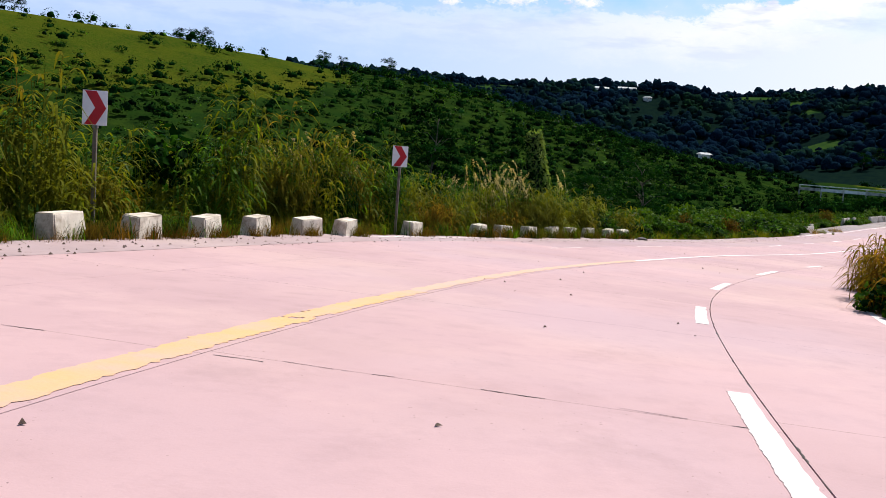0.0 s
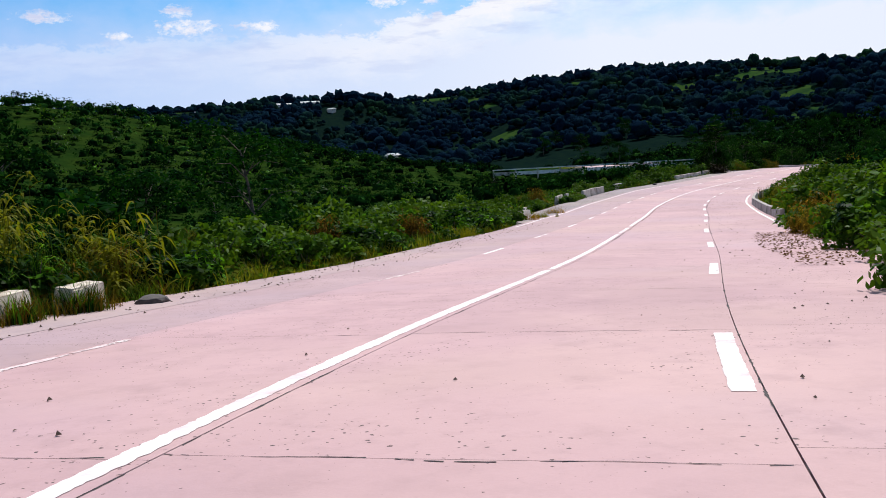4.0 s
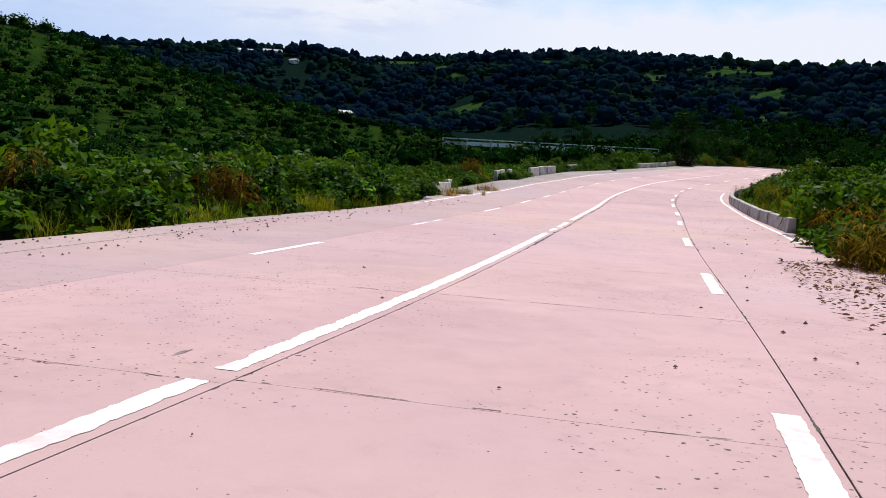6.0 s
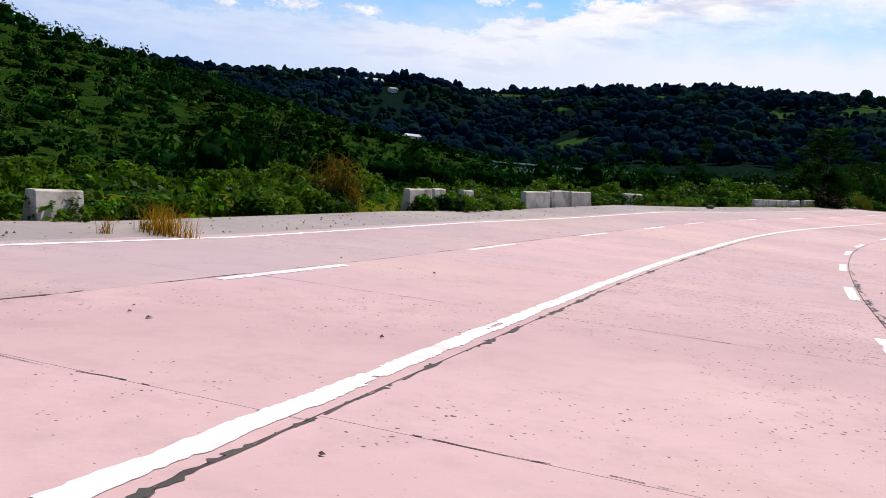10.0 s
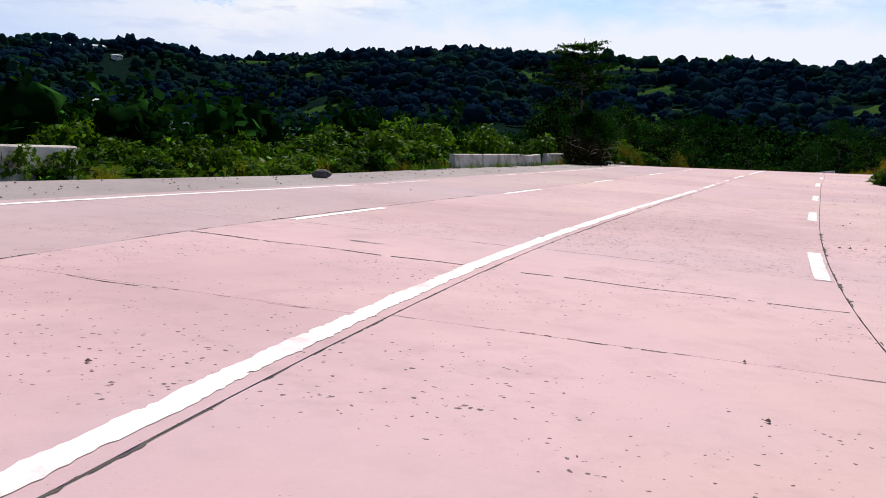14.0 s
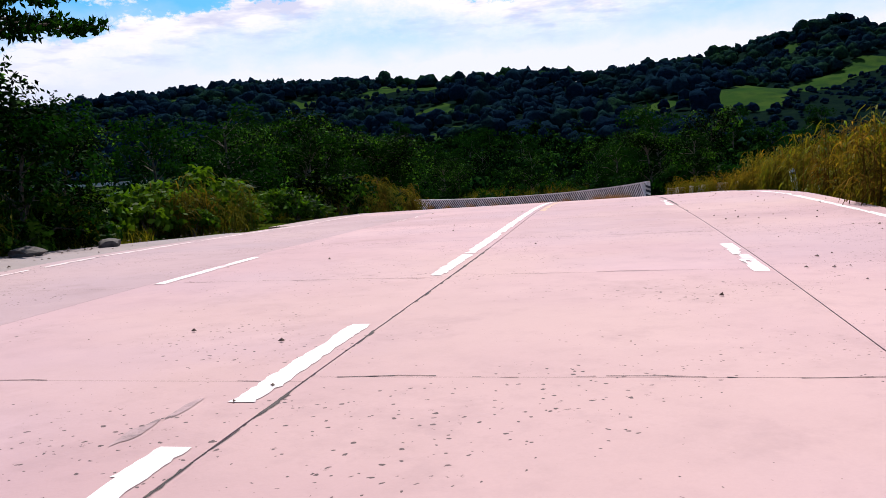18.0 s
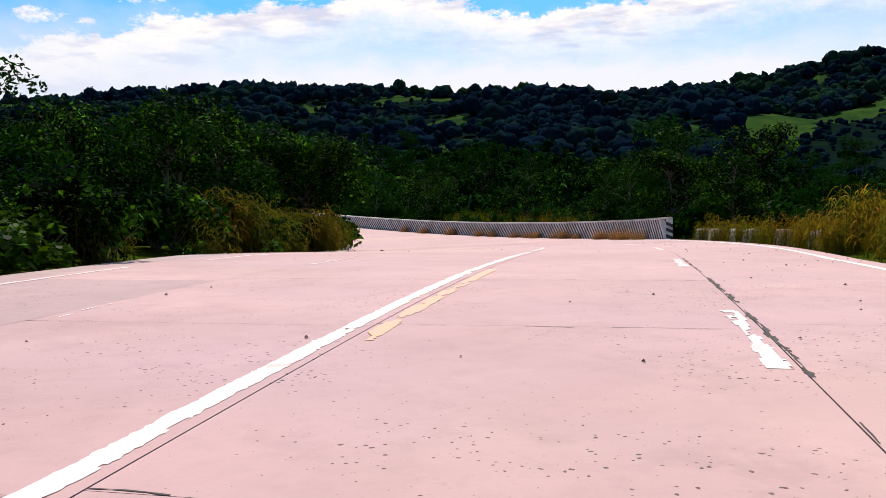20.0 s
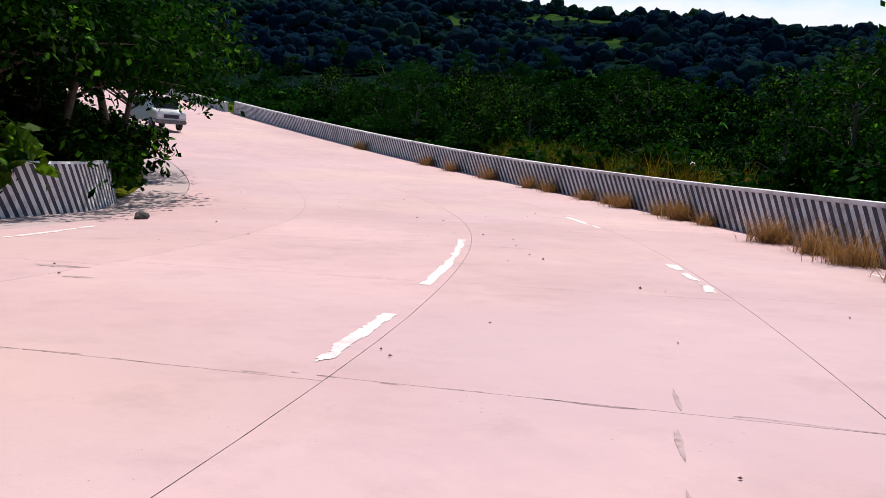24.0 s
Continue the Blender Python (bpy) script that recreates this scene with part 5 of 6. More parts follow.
for s, u, n in ((56.5, -9.2, 5), (49.5, -9.6, 3), (100.4, -10.2, 6), (62.0, -8.2, 3), (168.5, -8.6, 5)):
    x, y, z = on_road(s, u)
    stuff("weed_clump", scatter_mesh("weed_clump", frond, [(x + rg.normal(0, 0.55), y + rg.normal(0, 0.55), z - 0.1, rg.uniform(0.7, 1.05)) for _ in range(n)], RUSTY),
          "rusty brown weeds standing among green shrubs", "weeds")
q = strip(1500, 46, 60, [4.7, 4.35, 4.7], [6.4, 6.4, 6.4])
ga = np.array([(x, y, z + 0.22 + rg.uniform(0, 0.05)) for x, y, z, _ in q])
stuff("leaf_litter", mesh_of("leaf_litter", *leaf_quads(ga, rg.uniform(0.05, 0.13, len(ga)), 0.05, np.random.default_rng(79), np.tile([[0, 0, 2.5]], (len(ga), 1))), FALLEN), "fallen brown leaves and soil on the outer lane", "leaf litter")

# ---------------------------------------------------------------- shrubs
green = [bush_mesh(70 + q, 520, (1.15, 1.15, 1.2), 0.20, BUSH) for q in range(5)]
dark = [bush_mesh(90 + q, 620, (1.3, 1.3, 1.6), 0.21, TREE) for q in range(4)]


def stem_mesh(seed):
    r = np.random.default_rng(seed)
    ps = []
    for _ in range(9):
        tip = np.array([r.uniform(-0.7, 0.7), r.uniform(-0.7, 0.7), r.uniform(0.6, 1.1)])
        ps.append(tube(np.stack([tip * 0.02, tip * 0.5 + np.array([0, 0, 0.12]), tip]), np.array([0.022, 0.015, 0.005]), 4))
    return mesh_of("stems", *joined(ps), BARK)


stems = [stem_mesh(q) for q in range(3)]


def shrub(me, x, y, z, scale, label, group):
    t = thing("shrub", pose(x, y, z, 0, 0, rg.uniform(0, 360)), label, "shrub", group)
    t.scale = (scale, scale, scale * rg.uniform(0.75, 1.1))
    part("leaves", me, None, t)
    part("stem", stems[int(x * 7) % 3], None, t)


LOW, VINES, BANKSIDE = "low leafy shrub overgrown with vines", "vine-covered shrub growing over the shoulder", "leafy green shrub on the bank"
for spots, kinds, label, group in (
        (strip(84, 40, 82, [-6.7, -6.6, -6.8, -7.6], [-11, -11, -11, -11], 0.7, 1.0), green, LOW, "shrubs along the verge"),
        (strip(34, 126, 142, -8.9, -10.4, 0.36, 0.66), green, VINES, "shrubs along the shoulder"),
        (strip(22, 72, 81.5, -7.0, -8.4, 0.5, 0.75), green, VINES, "shrubs along the shoulder"),
        (strip(26, 83.6, 102, [-7.9, -8.8, -9.0], [-9.0, -9.8, -9.9], 0.45, 0.7), green, VINES, "shrubs along the shoulder"),
        (strip(28, 102.5, 111, -8.35, -9.3, 0.5, 0.72), green, VINES, "shrubs along the shoulder"),
        (strip(22, 117.5, 125, -9.0, -10, 0.45, 0.65), green, VINES, "shrubs along the shoulder"),
        (strip(40, 157, 178, [-8.7, -7.4], [-11, -9.5], 0.6, 1.0), green, "leafy green shrub beside the shoulder", "shrubs along the shoulder"),
        (strip(24, 214, 236, [-7.9, -8.6], [-11, -12], 0.8, 1.3), dark, "dark leafy shrub on the inside of the hairpin", "shrubs at the hairpin"),
        (strip(12, 200, 213, -8.7, -10.2, 0.8, 1.2), dark, "dark leafy shrub behind the striped barrier", "shrubs at the hairpin"),
        (strip(5, 201.5, 205, -8.3, -9.0, 1.3, 1.9), green, "bright leafy shrub leaning over the striped barrier", "shrubs at the hairpin"),
        (strip(4, 212.6, 215, -7.9, -8.6, 0.85, 1.05), green, "bright leafy shrub spilling over the end of the barrier", "shrubs at the hairpin"),
        (strip(8, 17.5, 25, 6.4, 7.6, 0.6, 0.9), green, "leafy shrub and grass beside the kerb", "shrubs on the bank"),
        (strip(14, 140, 158, [5.9, 5.9, 6.4], [8.6, 8.6, 9.2], 0.55, 0.95), green, BANKSIDE, "shrubs on the bank"),
        (strip(9, 151, 158.5, [6.0, 6.2], [7.4, 7.6], 0.7, 1.05), green, "leafy green shrub leaning over the road edge", "shrubs on the bank"),
        (strip(6, 176, 192, [-7.3, -7.6], [-8.4, -8.8], 0.5, 0.75), green, "green leafy shrub at the edge of the thicket", "shrubs before the hairpin"),
        (strip(20, 176, 198, [-7.2, -8.2], [-9.0, -10.6], 0.6, 1.0), dark, "dark leafy shrub at the edge of the thicket", "shrubs before the hairpin"),
        (strip(24, 40, 68, [6.0, 5.9, 5.9, 6.5], [7.6, 7.4, 7.4, 7.8], 0.7, 1.05), green, "leafy shrub leaning over the outer lane", "shrubs on the bank")):
    for q, (x, y, z, sc) in enumerate(spots):
        shrub(kinds[q % len(kinds)], x, y, z, sc, label, group)


def raw(me):
    v = np.empty(len(me.vertices) * 3, np.float32)
    me.vertices.foreach_get("co", v)
    return v.reshape(-1, 3), np.arange(len(me.vertices)).reshape(-1, 4)


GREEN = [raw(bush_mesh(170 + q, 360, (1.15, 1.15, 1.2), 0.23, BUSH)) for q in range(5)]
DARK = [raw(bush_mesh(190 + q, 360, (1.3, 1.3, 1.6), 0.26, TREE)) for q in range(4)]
for spots, kinds, mat, label in (
        (strip(44, 6, 48, -9.2, -15, 0.7, 1.2), DARK, TREE, "dark leafy bushes among reeds"),
        (strip(40, 40, 84, -10, -14, 0.8, 1.2), GREEN, BUSH, "leafy bushes behind the verge"),
        (strip(70, 84, 138, [-10.2, -10.6, -10.6, -10.4], [-15, -15, -15, -14], 0.45, 0.75), GREEN, BUSH, "leafy bushes behind the shoulder"),
        (strip(46, 138, 180, [-9.8, -9.8, -8.6, -8.4], [-15, -15, -14, -13], 0.7, 1.1), GREEN, BUSH, "leafy bushes behind the shoulder"),
        (strip(30, 36, 72, [7.0, 7.0, 7.4], [11, 11, 11], 1.0, 1.5), GREEN, BUSH, "leafy bushes on the bank"),
        (strip(36, 72, 126, [8.0, 8.0, 9.0], [15, 15, 16], 0.7, 1.2), GREEN, BUSH, "leafy bushes on the bank"),
        (strip(26, 128, 178, [8.6, 8.6, 9.7], [17, 17, 17], 0.5, 0.9), GREEN, BUSH, "leafy bushes on the bank"),
        (strip(60, 198, 268, 8.2, 12, 0.8, 1.3), DARK, TREE, "dark bushes behind the striped barrier")):
    stuff("bushes", scatter_mesh("bushes", kinds, spots, mat), label, "bushes")

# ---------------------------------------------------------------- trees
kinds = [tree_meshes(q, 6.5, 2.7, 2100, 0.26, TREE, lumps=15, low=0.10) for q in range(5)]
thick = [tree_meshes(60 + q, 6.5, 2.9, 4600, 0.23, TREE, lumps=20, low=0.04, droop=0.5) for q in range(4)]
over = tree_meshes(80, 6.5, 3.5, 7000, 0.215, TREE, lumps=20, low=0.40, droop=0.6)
wild = [tree_meshes(30 + q, 9.0, 3.7, 1700, 0.46, FOREST, lumps=15, low=0.15) for q in range(5)]
for q, (s, u, sc) in enumerate(((181, -13.0, 0.70), (186, -13.5, 0.68), (190, -12.0, 0.66), (194, -13.2, 0.84), (197.5, -11.8, 0.80), (201, -12.4, 0.88), (204.5, -10.8, 0.90), (208, -11.8, 0.98),
                                (211.5, -10.6, 0.92), (215.5, -10.0, 0.86), (219, -12.2, 0.92), (200, -16.5, 0.95), (207, -16, 1.0), (214, -15.5, 1.0), (192, -17.5, 0.85), (182, -16, 0.7),
                                (224, -14, 1.0), (218, -17, 1.2))):
    x, y, z = on_road(s, u)
    z = float(ground_height(np.array([x]), np.array([y]))[0])
    plant_tree(thick[q % 4], x, y, z, rg.uniform(0, 360), sc, "bushy dark green tree hanging over the hairpin", "trees at the hairpin")
for s, u, sc in ((204.5, -9.4, 0.88), (209.0, -8.9, 0.9), (224.5, -8.2, 0.85), (213.6, -8.8, 0.94), (218.0, -8.5, 1.0)):
    x, y, z = (float(q) for q in on_road(s, u))
    plant_tree(over, x, y, gz(x, y), s * 37 % 360, sc, "leafy tree hanging far out over the striped barrier", "trees at the hairpin")

for q, (s, u, sc) in enumerate(((203, 10.8, 0.62), (205.5, 13.0, 0.86), (208, 10.2, 0.74), (210.5, 12.6, 0.95), (213, 10.4, 0.70), (233, 10.2, 0.66), (237, 12.0, 0.8), (243, 10.4, 0.75), (249, 11.6, 0.85), (255, 10.6, 0.7),
                                (216, 15.5, 0.9), (222, 16.0, 0.8), (228, 15.0, 0.85))):
    x, y, z = (float(w) for w in on_road(s, u))
    plant_tree(thick[q % 4], x, y, gz(x, y) - 0.1, s * 53 % 360, sc, "dense dark tree rising behind the striped barrier", "trees behind the barrier")


def cover_slab(s, u):
    t = thing("cover_slab", place(s, u, 0, 7), "flat cracked concrete drain cover at the road edge", "drain cover")
    for q, (a, b) in enumerate(((-1.3, -0.05), (0.05, 1.2))):
        bm = bmesh.new()
        box(bm, (-0.42, a, -0.10), (0.42, b, 0.075 - 0.02 * q), 0.02)
        part("slab", bm, CURB, t)


cover_slab(192.4, -6.85)

# the tall tree with tiers of level boughs
def tiered_tree(x, y, z):
    r = np.random.default_rng(5)
    t = thing("tree", pose(x, y, z), "tall open tree with level tiers of boughs against the sky", "tree")
    H = 7.4
    pts = np.linspace(0, 1, 9)[:, None]
    path = np.array([0.15, 0.1, H]) * pts + np.array([1, 0.5, 0]) * np.sin(pts * 5) * 0.08
    ps, at = [tube(path, 0.12 * np.linspace(1.1, 0.12, 9), 8)], []
    for q in range(24):
        k = 0.60 + 0.38 * ((q // 5) + 0.14 * (q % 5)) / 5.2
        a = np.array([np.interp(k, pts[:, 0], path[:, j]) for j in range(3)])
        az = q * 2.4 + r.uniform(-0.3, 0.3)
        reach = (2.75 - 2.0 * (k - 0.60) / 0.38) * r.uniform(0.8, 1.12)
        b = a + np.array([np.cos(az) * reach, np.sin(az) * reach, 0.12 + 0.10 * reach])
        mid = (a + b) / 2 + np.array([0, 0, 0.10])
        ps.append(tube(np.stack([a, mid, b]), np.array([0.040, 0.028, 0.008]), 5))
        for w in range(int(5 + 4 * reach)):
            f = r.uniform(0.28, 1.05)
            tip = a + (b - a) * f + np.array([*r.normal(0, 0.30, 2), r.uniform(-0.02, 0.10)])
            ps.append(tube(np.stack([a + (b - a) * f * 0.9, tip]), np.array([0.012, 0.004]), 3))
            n = 24
            at.append(tip + r.normal(0, 1, (n, 3)) * np.array([0.17, 0.17, 0.045]) - np.array([0, 0, 0.05]))
    at = np.concatenate(at)
    v, f = leaf_quads(at, 0.20, 0.085, r, np.tile([[0, 0, -0.5]], (len(at), 1)), 0.5)
    part("trunk", mesh_of("trunk", *joined(ps), BARK, smooth=True), None, t)
    part("crown", mesh_of("crown", v, f, TREE), None, t)


tiered_tree(87.6, 137.4, gz(87.6, 137.4) - 0.2)


# a leaning trunk wrapped in a creeper
def vine_column(x, y, z):
    r = np.random.default_rng(8)
    t = thing("vine_clad_tree", pose(x, y, z), "leaning tree stump wrapped in hanging green creeper", "tree")
    pts = np.linspace(0, 1, 7)[:, None]
    path = np.array([-0.45, 0.3, 4.6]) * pts + np.array([0.15, 0, 0]) * np.sin(pts * 5)
    part("trunk", mesh_of("trunk", *tube(path, 0.2 * np.linspace(1.1, 0.5, 7), 8), BARK, smooth=True), None, t)
    # shading built from two leaf colours: dark core, pale leaves pushed sunward
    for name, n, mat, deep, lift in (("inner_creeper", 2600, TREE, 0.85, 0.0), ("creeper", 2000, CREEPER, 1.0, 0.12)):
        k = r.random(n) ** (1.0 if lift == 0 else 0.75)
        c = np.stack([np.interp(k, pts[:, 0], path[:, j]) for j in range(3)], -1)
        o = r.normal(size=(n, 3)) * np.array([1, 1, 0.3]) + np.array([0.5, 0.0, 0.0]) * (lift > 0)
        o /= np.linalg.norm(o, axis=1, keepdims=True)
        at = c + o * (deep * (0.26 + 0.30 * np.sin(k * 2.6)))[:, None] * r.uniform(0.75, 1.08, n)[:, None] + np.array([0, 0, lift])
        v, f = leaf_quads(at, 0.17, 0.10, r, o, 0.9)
        part(name, mesh_of(name, v, f, mat), None, t, "hanging green creeper leaves painted pale as if sunlit" if lift else "inner creeper leaves darkened as if in shade")


vine_column(5.9, 44.6, gz(5.9, 44.6))

# trees of the near valley, singly
def trees_at(spots, kind_set, label, group):
    for q, (x, y, sc) in enumerate(spots):
        plant_tree(kind_set[q % len(kind_set)], x, y, gz(x, y) - 0.2, rg.uniform(0, 360), sc, label, group)


def valley_spots(n, lo, hi, gap, seed, keep):
    """Spots in a ring of distances from the road's line, at least gap apart."""
    r = np.random.default_rng(seed)
    x, y = r.uniform(-120, 330, 9 * n), r.uniform(-60, 420, 9 * n)
    s, u, z, d = near_road(x, y)
    ok = (d > lo) & (d < hi) & keep(x, y, s, u)
    got = []
    for a, b in zip(x[ok], y[ok]):
        if all((a - p) ** 2 + (b - q) ** 2 > gap * gap for p, q, _ in got[-400:]):
            got.append((a, b, r.uniform(0.75, 1.15)))
        if len(got) >= n:
            break
    return got


on_hill = lambda x, y: (along(HILL, x, y)[0] < 84) & (ground_height(x, y) > 8.5 + 3 * wobble(x, y, 0.05))
def clearing(x, y):
    """A gap in the woods before the pale hut shape that stands for a white sign."""
    f = np.clip(((x - 128) * 59 + (y - 152) * 67) / (59 ** 2 + 67 ** 2), 0, 1)
    return np.hypot(x - 128 - f * 59, y - 152 - f * 67) < 2.6


def looking_down(x, y):
    """Low growth on the way down to the lower road."""
    a = np.degrees(np.arctan2(x - 5, y - 45))
    return (a > 20.5) & (a < 31) & (y < 180)


left = lambda x, y, s, u: (u < -14) & (along(HILL, x, y)[0] > 84) & ~looking_down(x, y) & ~clearing(x, y) & ~on_hill(x, y) & ~hill_view(x, y) & (y > 24) & (s < 400)
right = lambda x, y, s, u: (u > 16) & ~clearing(x, y)
trees_at([(x, y, w * 0.56) for x, y, w in valley_spots(95, 15, 48, 4.2, 1, left)], kinds, "dark green broadleaf tree in the valley below the road", "trees in the valley")
trees_at([(x, y, w * 0.8) for x, y, w in valley_spots(40, 20, 60, 5.0, 2, lambda x, y, s, u: right(x, y, s, u) & (y > 20) & (s < 196))], kinds, "dark green broadleaf tree below the bank", "trees below the bank")
trees_at(valley_spots(34, 11, 40, 4.6, 6, lambda x, y, s, u: (u > 10.5) & (s > 197) & (s < 275) & ~clearing(x, y)), kinds, "dense dark tree behind the striped barrier", "trees behind the barrier")
trees_at(valley_spots(75, 50, 150, 7.0, 3, left), wild, "large dark green forest tree", "forest trees")
trees_at(valley_spots(60, 40, 150, 7.5, 4, lambda x, y, s, u: right(x, y, s, u) & (y > 0)), wild, "large dark green forest tree", "forest trees")
x, y, z = on_road(57.5, -12.5)
trees_at([(x, y, 0.72), (x - 3.5, y + 2.5, 0.7), (x - 7, y + 9, 0.75)], kinds, "tall leafy tree beside the verge", "trees beside the verge")
trees_at([(-17.1, 193.3, 0.50), (-12, 196, 0.36), (-7, 199, 0.34), (-26, 188, 0.34), (-30, 187.5, 0.42), (-52, 179, 0.46), (-54, 178, 0.40), (-57, 177.5, 0.42), (-84, 165, 0.5), (-86.5, 164, 0.5)],
         wild, "lone tree on the crest of the grassy hill", "trees on the grassy hill")

YARDS = ((97, 684), (117, 679), (122, 622), (75, 278))


def yard(x, y):
    """Open ground round the houses and on the side that looks down to the road."""
    near = np.zeros(len(x), bool)
    for a, b in YARDS:
        dx, dy = 60 - a, 70 - b
        n = math.hypot(dx, dy)
        big = b > 400
        f = np.clip(((x - a) * dx + (y - b) * dy) / n, -4, 34 if big else 7)
        near |= np.hypot(x - a - f * dx / n, y - b - f * dy / n) < (8 if big else 4)
    return near


# ---------------------------------------------------------------- far woods, one mass
def ball_shape():
    bm = bmesh.new()
    bmesh.ops.create_icosphere(bm, subdivisions=2, radius=1.0)
    bm.verts.ensure_lookup_table()
    v = np.array([q.co[:] for q in bm.verts])
    keep = [f for f in bm.faces if f.calc_center_median().z > -0.55]
    f = np.array([[q.index for q in w.verts] for w in keep])
    bm.free()
    return v, f


BALL_V, BALL_F = ball_shape()


def woods(x, y, size, k, seed, mat, leaf=(0.55, 1.0), sink=1.15, heart=0.72, tall=0.9):
    """Many crowns as one mass: leaf clumps round lumpy hearts, so that the woods are not seen through."""
    r = np.random.default_rng(seed)
    n = len(x)
    g = ground_height(x, y)
    o = r.normal(size=(n, k, 3))
    o /= np.linalg.norm(o, axis=2, keepdims=True)
    o[..., 2] = np.abs(o[..., 2]) * 1.1 - 0.25
    form = np.stack([r.uniform(0.7, 1.35, n), r.uniform(0.7, 1.35, n), tall * r.uniform(0.7, 1.25, n)], -1)
    c = np.stack([x, y, g + size * sink * form[:, 2]], -1)
    at = (c[:, None] + o * (size[:, None] * r.uniform(0.70, 1.12, (n, k)))[..., None] * form[:, None]).reshape(-1, 3)
    L = np.repeat(size, k) * r.uniform(*leaf, len(at))
    v, f = leaf_quads(at, L, L * 0.62, r, o.reshape(-1, 3))
    f = np.concatenate([f[:, [0, 1, 2]], f[:, [0, 2, 3]]])
    m = len(BALL_V)
    bump = 1 + 0.21 * r.normal(size=(n, m, 1)).clip(-1.5, 1.5)
    hv = (c[:, None] + BALL_V[None] * bump * (size * heart)[:, None, None] * form[:, None]).reshape(-1, 3)
    hf = (np.arange(n)[:, None, None] * m + BALL_F[None]).reshape(-1, 3)
    return mesh_of("woods", np.concatenate([v, hv]), np.concatenate([f, hf + len(v)]), mat, smooth=True)


def lattice(step, box4, seed):
    """Jittered spots on a lattice."""
    r = np.random.default_rng(seed)
    a, b = np.meshgrid(np.arange(box4[0], box4[1], step), np.arange(box4[2], box4[3], step))
    return a.ravel() + r.uniform(-0.5, 0.5, a.size) * step, b.ravel() + r.uniform(-0.5, 0.5, a.size) * step, r


# undergrowth and low crowns of the valley nearest the road
x, y, r = lattice(2.3, (-40, 200, -24, 260), 31)
s, u, z, d = near_road(x, y)
ok = (d > 13) & (d < 52) & ~clearing(x, y) & ~on_hill(x, y) & ~hill_view(x, y) & ~((u < 0) & (s > 222) & (d < 18)) & (s < 400)
x, y, d, u = x[ok], y[ok], d[ok], u[ok]
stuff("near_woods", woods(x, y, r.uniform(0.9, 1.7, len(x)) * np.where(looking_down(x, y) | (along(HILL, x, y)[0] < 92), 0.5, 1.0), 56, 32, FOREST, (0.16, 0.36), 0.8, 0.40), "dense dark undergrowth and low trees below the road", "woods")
x, y, r = lattice(4.0, (-70, 300, 0, 330), 33)
s, u, z, d = near_road(x, y)
ok = (d >= 50) & (d < 140) & ~yard(x, y) & ~clearing(x, y) & ~on_hill(x, y) & ~hill_view(x, y) & ~open_field(x, y) & (s < 400)
x, y = x[ok], y[ok]
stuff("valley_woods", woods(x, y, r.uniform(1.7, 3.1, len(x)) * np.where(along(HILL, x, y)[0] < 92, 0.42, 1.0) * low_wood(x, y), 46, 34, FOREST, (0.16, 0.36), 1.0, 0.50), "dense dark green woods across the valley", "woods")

# the distant hills
r = np.random.default_rng(21)
ang = r.uniform(-0.66, 1.38, 26000)
dist = 110 + 760 * r.random(26000) ** 0.60
x, y = 70 + np.sin(ang) * dist, 90 + np.cos(ang) * dist
s, u, z, d = near_road(x, y)
rr = along(RIDGE, x, y)
ok = (d > 130) & ~yard(x, y) & ~on_hill(x, y) & ~open_field(x, y) & ~((rr[2] > 0) & (rr[0] > 60) & (x < 420))
x, y = x[ok], y[ok]
n = 190
f = r.random(n) * (len(RIDGE) - 2)
i = f.astype(int)
x, y = np.append(x, RIDGE[i, 0] + (RIDGE[i + 1, 0] - RIDGE[i, 0]) * (f - i)), np.append(y, RIDGE[i, 1] + (RIDGE[i + 1, 1] - RIDGE[i, 1]) * (f - i))
big = (1.7 + 2.3 * r.random(len(x)) ** 1.8) * (1 + 0.25 * wobble(x, y, 0.05)) * low_wood(x, y)
big[-n:] = r.uniform(1.6, 4.6, n)
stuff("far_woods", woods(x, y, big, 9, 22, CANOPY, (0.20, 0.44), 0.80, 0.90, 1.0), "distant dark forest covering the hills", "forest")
for q, (dx, dy, sc) in enumerate(((0.1, 0.6, 0.66), (-1.4, 1.0, 0.56), (0.4, -0.9, 0.50), (1.4, 0.3, 0.38))):
    x, y = 87.6 + dx, 137.4 + dy
    plant_tree(thick[q % 4], x, y, gz(x, y) - 0.2, q * 77, sc, "dense dark tree round the foot of the tall tree", "trees round the tall tree")

# shrubs dotted over the grassy hill
x, y, r = lattice(2.9, (-130, 45, 4, 240), 35)
s, u, z, d = near_road(x, y)
zg = ground_height(x, y) + 3 * wobble(x, y, 0.05)
ok = (hill_view(x, y) | (along(HILL, x, y)[0] < 84)) & (d > 14) & (r.random(len(x)) < np.maximum(1.15 - smooth(6.0, 12.0, zg), 1.1 * smooth(-32, -16, x)) * smooth(0, 30, y + 14 * wobble(x, y, 0.08)))
x, y = x[ok], y[ok]
half = r.random(len(x)) < 0.6
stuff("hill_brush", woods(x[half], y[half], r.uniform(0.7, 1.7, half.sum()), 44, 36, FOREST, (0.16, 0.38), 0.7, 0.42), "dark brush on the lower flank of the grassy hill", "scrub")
stuff("hill_brush", woods(x[~half], y[~half], r.uniform(0.6, 1.3, (~half).sum()), 44, 37, BUSH, (0.16, 0.38), 0.7, 0.42), "green brush on the lower flank of the grassy hill", "scrub")
hs = [(a, b) for a, b in zip(rg.uniform(-200, 30, 2600), rg.uniform(30, 235, 2600))]
hx, hy = np.array(hs).T
hd = along(HILL, hx, hy)[0]
